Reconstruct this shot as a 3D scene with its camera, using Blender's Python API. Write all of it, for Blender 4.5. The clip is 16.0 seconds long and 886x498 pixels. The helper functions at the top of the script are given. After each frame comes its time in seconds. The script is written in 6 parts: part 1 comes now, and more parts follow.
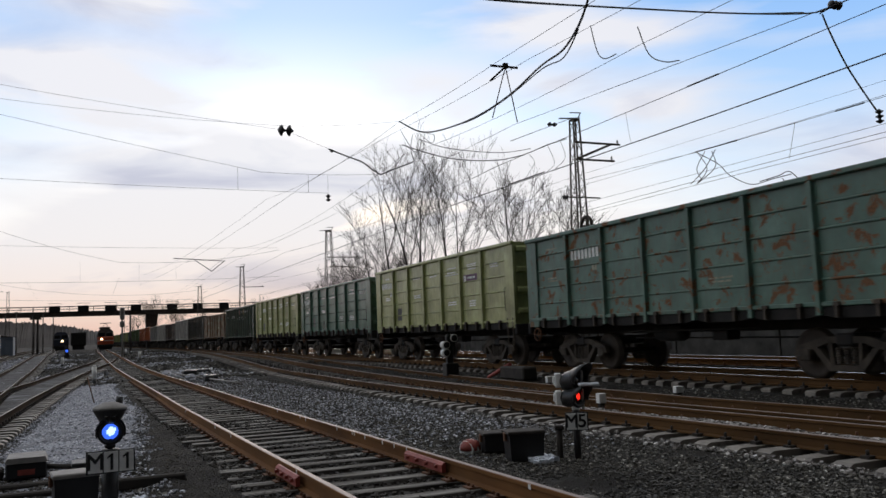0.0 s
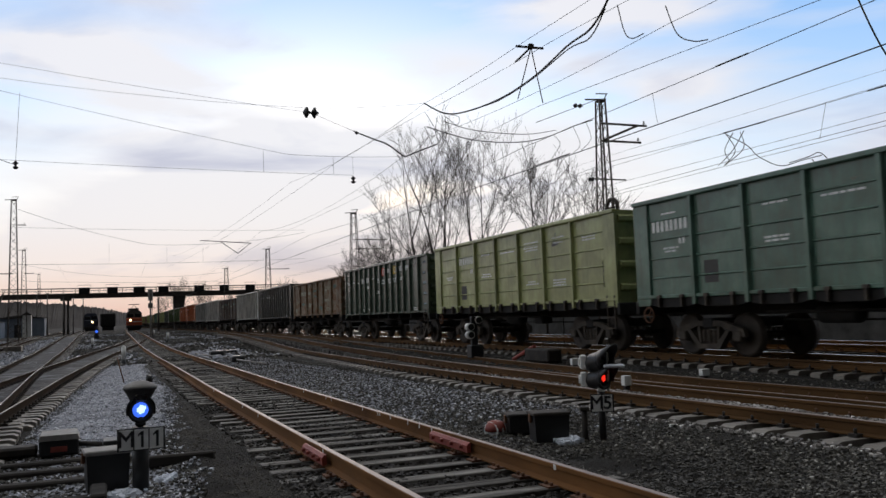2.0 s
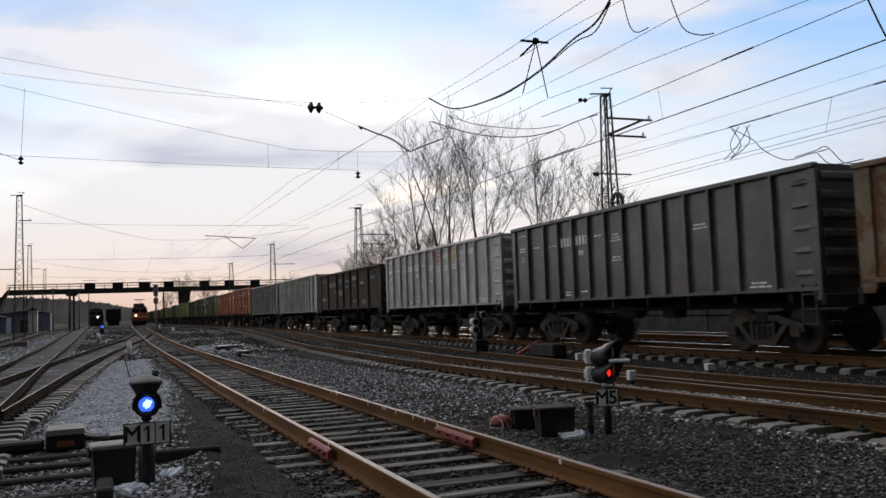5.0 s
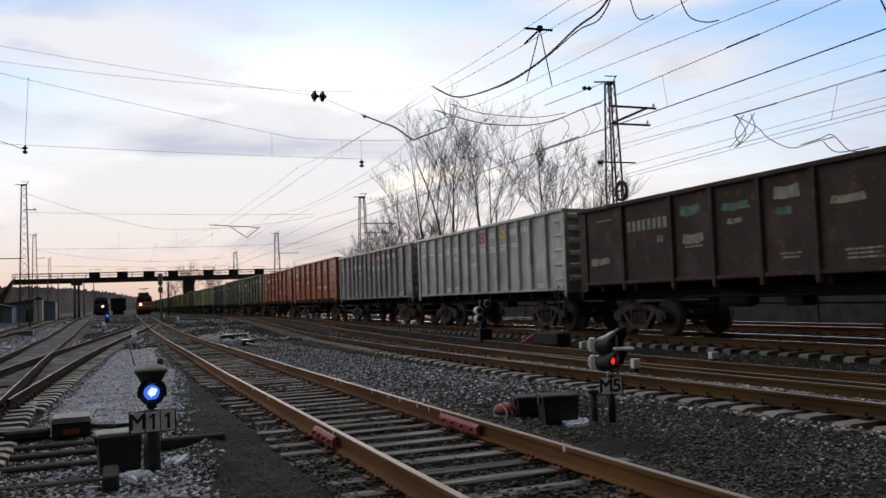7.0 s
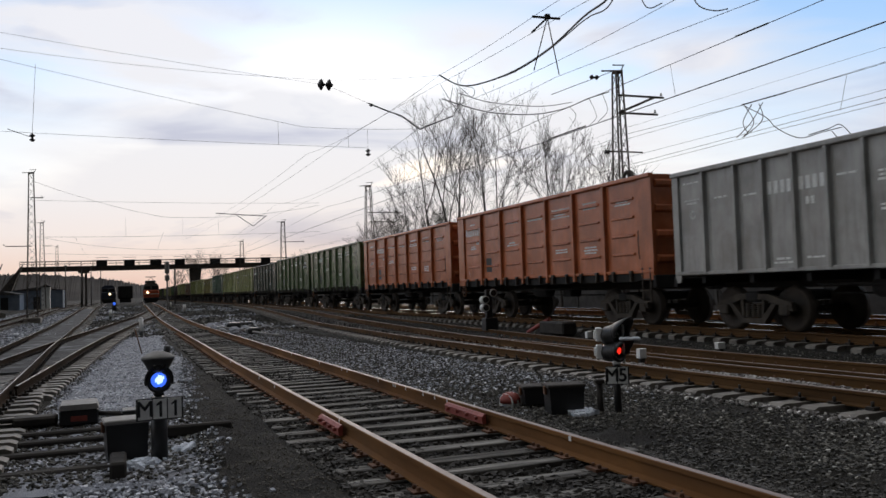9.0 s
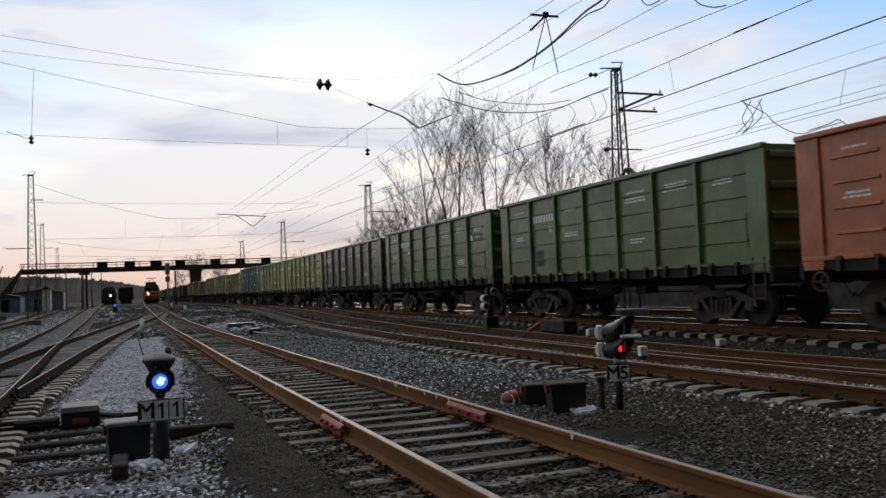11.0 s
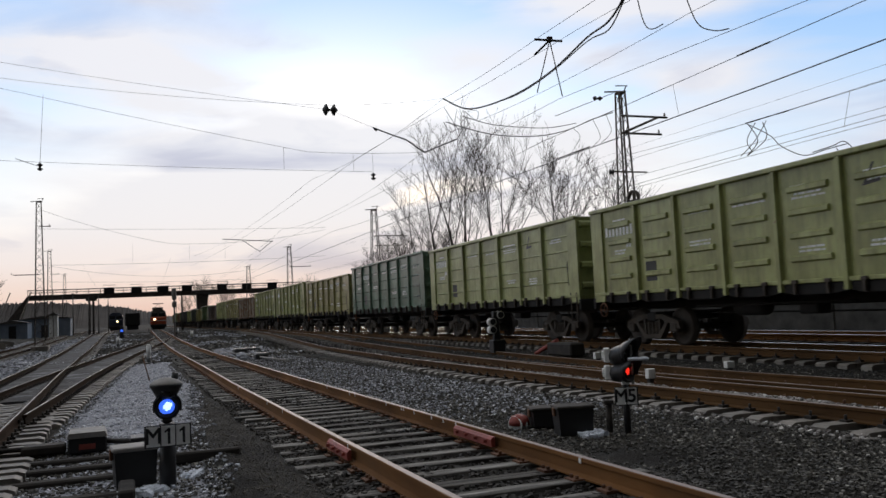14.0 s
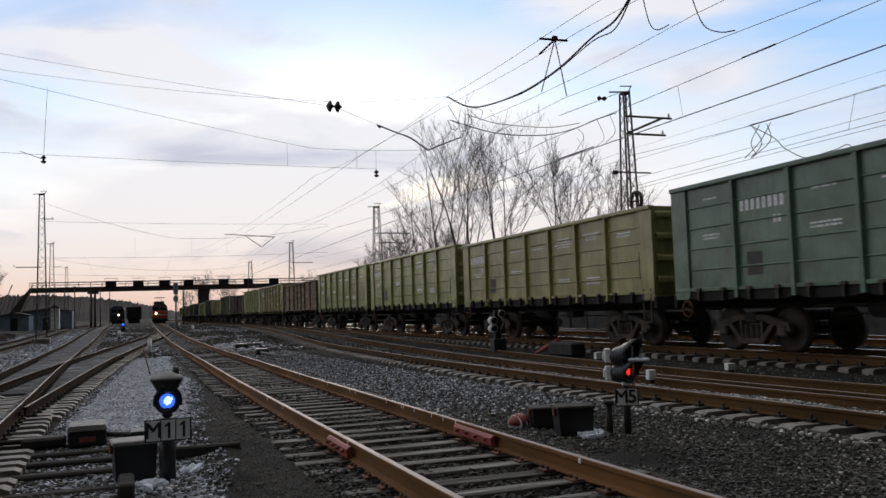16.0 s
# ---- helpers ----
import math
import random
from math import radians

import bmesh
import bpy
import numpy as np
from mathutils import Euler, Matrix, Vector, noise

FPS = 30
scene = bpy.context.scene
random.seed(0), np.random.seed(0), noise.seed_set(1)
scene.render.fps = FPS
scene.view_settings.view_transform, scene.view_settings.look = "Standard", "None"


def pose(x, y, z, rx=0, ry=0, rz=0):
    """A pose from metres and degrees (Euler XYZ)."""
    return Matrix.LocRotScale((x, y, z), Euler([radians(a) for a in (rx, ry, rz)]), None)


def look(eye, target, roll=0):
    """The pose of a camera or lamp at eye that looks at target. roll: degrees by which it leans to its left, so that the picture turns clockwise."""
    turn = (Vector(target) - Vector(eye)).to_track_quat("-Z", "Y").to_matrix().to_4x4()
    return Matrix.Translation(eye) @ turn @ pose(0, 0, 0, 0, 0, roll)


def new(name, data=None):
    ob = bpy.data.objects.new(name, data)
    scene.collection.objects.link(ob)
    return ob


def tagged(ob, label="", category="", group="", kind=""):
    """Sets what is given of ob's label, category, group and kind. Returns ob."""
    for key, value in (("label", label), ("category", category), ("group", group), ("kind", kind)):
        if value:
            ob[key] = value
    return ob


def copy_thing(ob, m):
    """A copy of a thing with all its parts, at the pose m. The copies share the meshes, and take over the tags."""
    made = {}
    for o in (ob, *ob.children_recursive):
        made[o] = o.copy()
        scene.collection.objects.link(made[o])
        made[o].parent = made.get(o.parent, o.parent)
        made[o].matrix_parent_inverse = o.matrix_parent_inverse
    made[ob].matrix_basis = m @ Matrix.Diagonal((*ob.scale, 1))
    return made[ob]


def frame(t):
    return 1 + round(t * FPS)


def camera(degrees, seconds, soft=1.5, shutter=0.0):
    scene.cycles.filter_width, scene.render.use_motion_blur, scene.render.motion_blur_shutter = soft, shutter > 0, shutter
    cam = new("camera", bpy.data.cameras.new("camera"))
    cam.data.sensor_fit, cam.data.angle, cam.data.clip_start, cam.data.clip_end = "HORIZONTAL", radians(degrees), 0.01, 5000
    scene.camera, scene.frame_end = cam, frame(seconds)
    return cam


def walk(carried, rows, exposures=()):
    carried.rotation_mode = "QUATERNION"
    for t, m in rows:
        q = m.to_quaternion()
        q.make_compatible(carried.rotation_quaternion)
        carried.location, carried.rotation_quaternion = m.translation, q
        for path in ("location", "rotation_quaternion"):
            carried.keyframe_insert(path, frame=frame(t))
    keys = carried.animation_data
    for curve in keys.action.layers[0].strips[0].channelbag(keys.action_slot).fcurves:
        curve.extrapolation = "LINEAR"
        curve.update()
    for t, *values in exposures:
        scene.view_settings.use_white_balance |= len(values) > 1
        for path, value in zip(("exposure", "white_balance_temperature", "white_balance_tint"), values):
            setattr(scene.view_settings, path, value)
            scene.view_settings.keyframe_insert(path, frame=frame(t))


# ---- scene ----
cam = camera(56.0, 16.0, 1.5, 0.12)
PATH = [
    (0, pose(0.012, -0.022, 1.165, 95.563, 2.217, -23.725)),
    (0.5, pose(0.011, -0.025, 1.155, 95.479, 2.260, -23.127)),
    (1, pose(0.012, -0.028, 1.152, 94.960, 2.340, -22.831)),
    (1.5, pose(0.012, -0.007, 1.155, 94.494, 2.219, -22.601)),
    (2, pose(0.002, -0.016, 1.151, 94.425, 2.017, -22.057)),
    (2.5, pose(0.006, -0.009, 1.153, 94.344, 2.009, -21.955)),
    (3, pose(0.008, -0.005, 1.153, 94.429, 1.517, -22.354)),
    (3.5, pose(0.016, -0.020, 1.141, 95.187, 1.744, -22.896)),
    (4, pose(-0.001, -0.017, 1.150, 94.401, 1.749, -22.530)),
    (6.5, pose(-0.001, 0.006, 1.141, 93.838, 2.203, -21.353)),
    (7, pose(-0.000, -0.000, 1.140, 93.346, 2.096, -21.469)),
    (7.5, pose(-0.000, 0.000, 1.146, 92.828, 2.091, -21.341)),
    (8, pose(0.001, 0.001, 1.143, 92.772, 2.050, -21.122)),
    (8.5, pose(0.000, -0.000, 1.139, 92.692, 1.809, -21.017)),
    (9, pose(-0.002, 0.010, 1.139, 92.619, 1.874, -21.068)),
    (11.5, pose(0.001, 0.017, 1.143, 92.540, 2.386, -21.018)),
    (12, pose(0.004, 0.015, 1.141, 92.943, 2.417, -20.975)),
    (12.5, pose(-0.001, 0.008, 1.144, 93.366, 2.301, -20.852)),
    (13, pose(-0.003, 0.010, 1.140, 93.580, 2.288, -20.623)),
    (13.5, pose(0.003, 0.012, 1.144, 94.052, 2.948, -20.539)),
    (14, pose(-0.007, -0.002, 1.138, 94.190, 2.678, -20.595)),
    (14.5, pose(-0.011, -0.005, 1.134, 93.795, 1.753, -20.735)),
    (15, pose(-0.009, 0.008, 1.140, 93.729, 2.156, -20.507)),
    (15.5, pose(-0.013, 0.005, 1.141, 93.849, 2.035, -20.953)),
    (16, pose(-0.009, 0.004, 1.140, 94.059, 1.884, -20.515)),
]
walk(cam, PATH)

# ---- world and sun: a low sun behind broken cloud, beyond the far end of the yard ----
SUN_AZ = 14.0
world = bpy.data.worlds.new("evening_sky")
scene.world = world
world.use_nodes = True


def node(nt, kind, **sets):
    n = nt.nodes.new(kind)
    for k, v in sets.items():
        n.inputs[k].default_value = v
    return n


def math_node(nt, op, a, b=None, clamp=False):
    n = nt.nodes.new("ShaderNodeMath")
    n.operation, n.use_clamp = op, clamp
    for i, v in enumerate((a, b)):
        if v is None:
            continue
        if isinstance(v, (int, float)):
            n.inputs[i].default_value = v
        else:
            nt.links.new(v, n.inputs[i])
    return n.outputs[0]


def ramp(nt, fac, stops):
    n = nt.nodes.new("ShaderNodeValToRGB")
    els = n.color_ramp.elements
    while len(els) < len(stops):
        els.new(0.5)
    for e, (p, c) in zip(els, stops):
        e.position = p
        e.color = (*c, 1) if len(c) == 3 else c
    nt.links.new(fac, n.inputs["Fac"])
    return n.outputs["Color"]


def mix(nt, fac, a, b, how="MIX"):
    n = nt.nodes.new("ShaderNodeMix")
    n.data_type, n.blend_type = "RGBA", how
    for sock, v in ((n.inputs[0], fac), (n.inputs[6], a), (n.inputs[7], b)):
        if isinstance(v, (int, float)):
            sock.default_value = v
        elif isinstance(v, tuple):
            sock.default_value = (*v, 1)
        else:
            nt.links.new(v, sock)
    return n.outputs[2]


def make_sky():
    nt = world.node_tree
    nt.nodes.clear()
    sky = nt.nodes.new("ShaderNodeTexSky")
    sky.sky_type = "NISHITA"
    sky.sun_disc = False
    sky.sun_elevation = radians(6.0)
    sky.sun_rotation = radians(SUN_AZ)
    sky.air_density, sky.dust_density, sky.ozone_density = 1.0, 2.0, 2.0
    tc = nt.nodes.new("ShaderNodeTexCoord")
    sep = nt.nodes.new("ShaderNodeSeparateXYZ")
    nt.links.new(tc.outputs["Generated"], sep.inputs[0])
    up = math_node(nt, "MAXIMUM", sep.outputs["Z"], 0.0)
    az = math_node(nt, "ARCTAN2", sep.outputs["X"], sep.outputs["Y"])
    # cloud field over bearing and height, drawn out sideways
    com = nt.nodes.new("ShaderNodeCombineXYZ")
    nt.links.new(az, com.inputs[0])
    nt.links.new(up, com.inputs[1])
    mp = nt.nodes.new("ShaderNodeMapping")
    mp.inputs["Rotation"].default_value = (0, 0, radians(-7))
    mp.inputs["Scale"].default_value = (2.1, 8.0, 1)
    mp.inputs["Location"].default_value = CLOUD_SHIFT
    nt.links.new(com.outputs[0], mp.inputs[0])
    big = node(nt, "ShaderNodeTexNoise", Scale=1.0, Detail=8.0, Roughness=0.48, Distortion=0.35)
    nt.links.new(mp.outputs[0], big.inputs["Vector"])
    fine = node(nt, "ShaderNodeTexNoise", Scale=1.9, Detail=7.0, Roughness=0.52, Distortion=0.5)
    nt.links.new(mp.outputs[0], fine.inputs["Vector"])
    # banks and gaps of the cloud cover: bearing, height, their half-widths, more (+) or less (-) cloud
    drift_az = math_node(nt, "ADD", az, math_node(nt, "MULTIPLY", math_node(nt, "SUBTRACT", fine.outputs["Fac"], 0.5), 0.45))
    drift_up = math_node(nt, "ADD", up, math_node(nt, "MULTIPLY", math_node(nt, "SUBTRACT", big.outputs["Fac"], 0.5), 0.16))

    def bank(a, h, da, dh, amount):
        u = math_node(nt, "DIVIDE", math_node(nt, "SUBTRACT", drift_az, a), da)
        w = math_node(nt, "DIVIDE", math_node(nt, "SUBTRACT", drift_up, h), dh)
        d = math_node(nt, "ADD", math_node(nt, "MULTIPLY", u, u), math_node(nt, "MULTIPLY", w, w))
        return math_node(nt, "MULTIPLY", math_node(nt, "EXPONENT", math_node(nt, "MULTIPLY", d, -1.0)), amount)

    banks = -0.03
    for row in BANKS:
        banks = math_node(nt, "ADD", banks, bank(*row))
    greys = 0.0
    for row in GREYS:
        greys = math_node(nt, "ADD", greys, bank(*row))
    # clearer high up than near the horizon
    thin = ramp(nt, up, [(0.10, (0.20, 0.20, 0.20)), (0.20, (0.05, 0.05, 0.05)), (0.32, (0.0, 0.0, 0.0)), (0.5, (0.12, 0.12, 0.12))])
    cover = ramp(nt, math_node(nt, "ADD", math_node(nt, "ADD", big.outputs["Fac"], thin), banks), [(0.38, (0, 0, 0)), (0.60, (1, 1, 1))])
    body = ramp(nt, math_node(nt, "SUBTRACT", fine.outputs["Fac"], greys), [(0.27, (0.66, 0.67, 0.76)), (0.38, (0.83, 0.83, 0.875)), (0.48, (0.985, 0.965, 0.96))])
    glow = ramp(nt, up, [(0.0, (0.88, 0.58, 0.47)), (0.035, (0.99, 0.79, 0.67)), (0.07, (1.01, 0.92, 0.86)), (0.115, (0.99, 0.975, 0.965)), (0.20, (0.97, 0.99, 1.02)), (0.30, (0.97, 0.99, 1.03))])
    cloud = mix(nt, 1.0, body, glow, "MULTIPLY")
    lift = mix(nt, 1.0, sky.outputs[0], (0.05, 0.05, 0.05), "MULTIPLY")
    clear = mix(nt, 1.0, lift, ramp(nt, up, [(0.0, (0.80, 0.52, 0.42)), (0.08, (0.86, 0.83, 0.83)), (0.14, (0.66, 0.78, 0.90)), (0.22, (0.47, 0.69, 0.94)), (0.36, (0.24, 0.50, 0.90)), (0.55, (0.46, 0.52, 0.565)), (0.9, (0.56, 0.56, 0.535))]), "ADD")
    seen = mix(nt, cover, clear, cloud)
    # brightest round the veiled sun, dimmer away from it
    side = math_node(nt, "ADD", math_node(nt, "MULTIPLY", sep.outputs["X"], math.sin(radians(15))), math_node(nt, "MULTIPLY", sep.outputs["Y"], math.cos(radians(15))))
    dim = ramp(nt, math_node(nt, "ADD", math_node(nt, "MULTIPLY", side, 0.5), 0.5), [(0.0, (0.05, 0.05, 0.047)), (0.18, (0.16, 0.16, 0.15)), (0.36, (0.68, 0.68, 0.65)), (0.60, (0.80, 0.80, 0.775)), (0.885, (0.80, 0.83, 0.90)), (0.955, (0.945, 0.95, 0.965)), (0.99, (0.965, 0.965, 0.97))])
    # eastern sky behind the yard dark; unseen sides brightened to light the train
    dusk = ramp(nt, math_node(nt, "ADD", math_node(nt, "MULTIPLY", sep.outputs["Y"], 0.5), 0.5), [(0.0, (0.20, 0.20, 0.22)), (0.30, (0.46, 0.46, 0.48)), (0.50, (1.40, 1.40, 1.40)), (0.64, (1.2, 1.2, 1.2)), (0.85, (0.965, 0.965, 0.975))])
    total = mix(nt, 1.0, mix(nt, 1.0, seen, dim, "MULTIPLY"), dusk, "MULTIPLY")
    bg = nt.nodes.new("ShaderNodeBackground")
    bg.inputs["Strength"].default_value = 1.0
    nt.links.new(total, bg.inputs["Color"])
    out = nt.nodes.new("ShaderNodeOutputWorld")
    nt.links.new(bg.outputs[0], out.inputs[0])


CLOUD_SHIFT = (3.1, 0.35, 0)
BANKS = [(0.28, 0.35, 0.17, 0.032, -0.26), (0.85, 0.30, 0.16, 0.05, -0.12), (-0.08, 0.25, 0.09, 0.025, -0.16), (0.07, 0.245, 0.07, 0.014, -0.12), (0.24, 0.28, 0.10, 0.022, -0.16), (0.42, 0.225, 0.30, 0.010, -0.08), (0.62, 0.31, 0.10, 0.02, -0.10),
         (0.0, 0.30, 0.15, 0.028, 0.18), (0.42, 0.27, 0.14, 0.035, 0.20), (0.38, 0.18, 0.25, 0.05, 0.16), (0.15, 0.21, 0.12, 0.02, 0.12), (0.68, 0.25, 0.10, 0.02, 0.12)]
GREYS = [(0.0, 0.18, 0.13, 0.022, 0.10), (0.75, 0.20, 0.16, 0.05, 0.09), (0.42, 0.27, 0.14, 0.035, -0.06)]
make_sky()
sun = new("sun", bpy.data.lights.new("sun", "SUN"))
sun.data.energy, sun.data.angle, sun.data.color = 0.5, radians(20), (1.0, 0.86, 0.72)
sun.matrix_world = look((0, 0, 50), (-50 * math.sin(radians(SUN_AZ)), -50 * math.cos(radians(SUN_AZ)), 42), 0)


# ---- materials ----
def material(name, build):
    m = bpy.data.materials.new(name)
    m.use_nodes = True
    nt = m.node_tree
    build(nt, nt.nodes["Principled BSDF"])
    return m


def coords(nt, scale=(1, 1, 1), shift=True):
    tc = nt.nodes.new("ShaderNodeTexCoord")
    mp = nt.nodes.new("ShaderNodeMapping")
    mp.inputs["Scale"].default_value = scale
    nt.links.new(tc.outputs["Object"], mp.inputs[0])
    if shift:
        oi = nt.nodes.new("ShaderNodeObjectInfo")
        nt.links.new(math_node(nt, "MULTIPLY", oi.outputs["Random"], 37.0), mp.inputs["Location"])
    return mp.outputs[0]


def noise_of(nt, vec, scale, detail=5.0, rough=0.55, distort=0.0):
    n = node(nt, "ShaderNodeTexNoise", Scale=scale, Detail=detail, Roughness=rough, Distortion=distort)
    nt.links.new(vec, n.inputs["Vector"])
    return n.outputs["Fac"]


def bump(nt, bsdf, height, strength=0.4, dist=0.01):
    b = nt.nodes.new("ShaderNodeBump")
    b.inputs["Strength"].default_value, b.inputs["Distance"].default_value = strength, dist
    nt.links.new(height, b.inputs["Height"])
    nt.links.new(b.outputs[0], bsdf.inputs["Normal"])


def rough_surface(name, dark, light, scale=3.0, grain=40.0, rough=0.85, metal=0.0, relief=0.4, stretch=(1, 1, 1), third=None, depth=0.006, each=0.0, shine=0.5):
    """Two noises at two scales between a dark and a light colour, with a third colour in blotches."""
    def build(nt, b):
        v = coords(nt, stretch)
        n1, n2 = noise_of(nt, v, scale), noise_of(nt, v, grain, 4.0, 0.65)
        col = ramp(nt, n1, [(0.32, dark), (0.68, light)])
        col = mix(nt, math_node(nt, "MULTIPLY", ramp(nt, n2, [(0.35, (0, 0, 0)), (0.7, (1, 1, 1))]), 0.55), col, mix(nt, 0.5, light, dark))
        if third:
            n3 = noise_of(nt, v, scale * 0.7, 6.0, 0.6, 0.6)
            col = mix(nt, ramp(nt, n3, [(0.56, (0, 0, 0)), (0.66, (1, 1, 1))]), col, third)
        if each:
            oi = nt.nodes.new("ShaderNodeObjectInfo")
            col = mix(nt, math_node(nt, "MULTIPLY", oi.outputs["Random"], each), col, tuple(c * 0.45 for c in dark))
        nt.links.new(col, b.inputs["Base Color"])
        b.inputs["Roughness"].default_value, b.inputs["Metallic"].default_value = rough, metal
        b.inputs["Specular IOR Level"].default_value = shine
        bump(nt, b, n2, relief, depth)
    return material(name, build)


def plain(name, col, rough=0.6, metal=0.0, vary=0.25, scale=8.0):
    d = tuple(c * (1 - vary) for c in col)
    return rough_surface(name, d, col, scale, scale * 9, rough, metal, 0.25)


def wagon_paint(name, col, rust=0.35, dirt=0.5, matt=0.26):
    """Old enamel: faded in patches, streaked downwards with dust, rusting along scratches."""
    def build(nt, b):
        v = coords(nt)
        vs = coords(nt, (1.0, 3.2, 0.35))
        fade = noise_of(nt, v, 0.9, 5.0, 0.6)
        streak = noise_of(nt, vs, 2.6, 6.0, 0.62)
        spots = noise_of(nt, v, 2.4, 9.0, 0.68, 0.4)
        grain = noise_of(nt, v, 30.0, 4.0, 0.6)
        pale = tuple(min(1, c * 1.25 + 0.03) for c in col)
        deep = tuple(c * 0.66 for c in col)
        c = ramp(nt, fade, [(0.3, deep), (0.5, col), (0.72, pale)])
        c = mix(nt, math_node(nt, "MULTIPLY", ramp(nt, streak, [(0.45, (0, 0, 0)), (0.72, (1, 1, 1))]), dirt), c, (0.085, 0.072, 0.055))
        blot = noise_of(nt, coords(nt, (1.0, 1.0, 0.8)), 1.1, 5.0, 0.6, 0.8)
        c = mix(nt, math_node(nt, "MULTIPLY", ramp(nt, blot, [(0.50, (0, 0, 0)), (0.66, (1, 1, 1))]), 0.25 + dirt * 0.5), c, tuple(0.55 * k + g for k, g in zip(col, (0.035, 0.022, 0.008))))
        r = ramp(nt, grain, [(0.3, (0.080, 0.036, 0.016)), (0.7, (0.22, 0.105, 0.042))])
        edge = 0.72 - rust * 0.30
        m = ramp(nt, spots, [(edge, (0, 0, 0)), (edge + 0.045, (1, 1, 1))])
        c = mix(nt, m, c, r)
        nt.links.new(c, b.inputs["Base Color"])
        nt.links.new(ramp(nt, spots, [(edge, (matt,) * 3), (edge + 0.05, (0.85,) * 3)]), b.inputs["Roughness"])
        bump(nt, b, math_node(nt, "ADD", math_node(nt, "MULTIPLY", fade, 2.0), math_node(nt, "MULTIPLY", m, 0.12)), 0.30, 0.03)
    return material(name, build)


def glowing(name, col, strength):
    def build(nt, b):
        b.inputs["Base Color"].default_value = (*col, 1)
        b.inputs["Emission Color"].default_value = (*col, 1)
        b.inputs["Emission Strength"].default_value = strength
    return material(name, build)


GROUND = rough_surface("gravelly_earth", (0.012, 0.0105, 0.009), (0.040, 0.036, 0.030), 0.8, 34.0, 0.95, 0, 1.0, third=(0.058, 0.055, 0.052), depth=0.05, shine=0.2)


def stone_build(nt, b):
    v = coords(nt, shift=False)
    geo = nt.nodes.new("ShaderNodeNewGeometry")
    col = ramp(nt, geo.outputs["Random Per Island"], [(0.0, (0.018, 0.016, 0.013)), (0.5, (0.052, 0.047, 0.038)), (0.80, (0.105, 0.097, 0.080)), (0.95, (0.22, 0.205, 0.175)), (1.0, (0.50, 0.48, 0.43))])
    n = noise_of(nt, v, 0.5, 4.0)
    col = mix(nt, ramp(nt, n, [(0.40, (0.62, 0.62, 0.62)), (0.62, (0.0, 0.0, 0.0))]), col, (0.030, 0.026, 0.021))
    nt.links.new(col, b.inputs["Base Color"])
    b.inputs["Roughness"].default_value = 0.74


def frost_stone_build(nt, b):
    geo = nt.nodes.new("ShaderNodeNewGeometry")
    col = ramp(nt, geo.outputs["Random Per Island"], [(0.0, (0.10, 0.103, 0.116)), (0.5, (0.35, 0.362, 0.405)), (0.9, (0.60, 0.61, 0.66)), (1.0, (0.80, 0.80, 0.83))])
    nt.links.new(col, b.inputs["Base Color"])
    b.inputs["Roughness"].default_value = 0.62


def dirty_stone_build(nt, b):
    geo = nt.nodes.new("ShaderNodeNewGeometry")
    col = ramp(nt, geo.outputs["Random Per Island"], [(0.0, (0.055, 0.048, 0.043)), (0.5, (0.22, 0.20, 0.185)), (0.85, (0.44, 0.415, 0.39)), (1.0, (0.74, 0.71, 0.68))])
    nt.links.new(col, b.inputs["Base Color"])
    b.inputs["Roughness"].default_value = 0.75


STONES = material("crushed_stone", stone_build)
DIRTY_STONES = material("dirty_whitish_stone", dirty_stone_build)
PALE_STONES = material("pale_crushed_stone", frost_stone_build)
RAIL = rough_surface("rusty_rail_steel", (0.080, 0.036, 0.013), (0.225, 0.105, 0.036), 1.5, 30, 0.85, 0.0, 0.4, (1, 0.3, 1), (0.135, 0.066, 0.026), shine=0.15)
DULL_TOP = rough_surface("dull_rail_head", (0.14, 0.125, 0.115), (0.34, 0.31, 0.29), 2.0, 50, 0.45, 0.2, 0.15, (1, 0.2, 1))
EARTH = rough_surface("trodden_brown_earth", (0.036, 0.031, 0.025), (0.135, 0.118, 0.098), 1.2, 30, 0.85, 0, 0.5)
RAIL_TOP = rough_surface("worn_rail_head", (0.17, 0.125, 0.105), (0.36, 0.29, 0.26), 2.0, 50, 0.55, 0.2, 0.15, (1, 0.2, 1))
RAIL_BRIGHT = rough_surface("polished_rail_head", (0.55, 0.55, 0.56), (0.72, 0.72, 0.73), 2.0, 50, 0.22, 1.0, 0.08, (1, 0.2, 1))


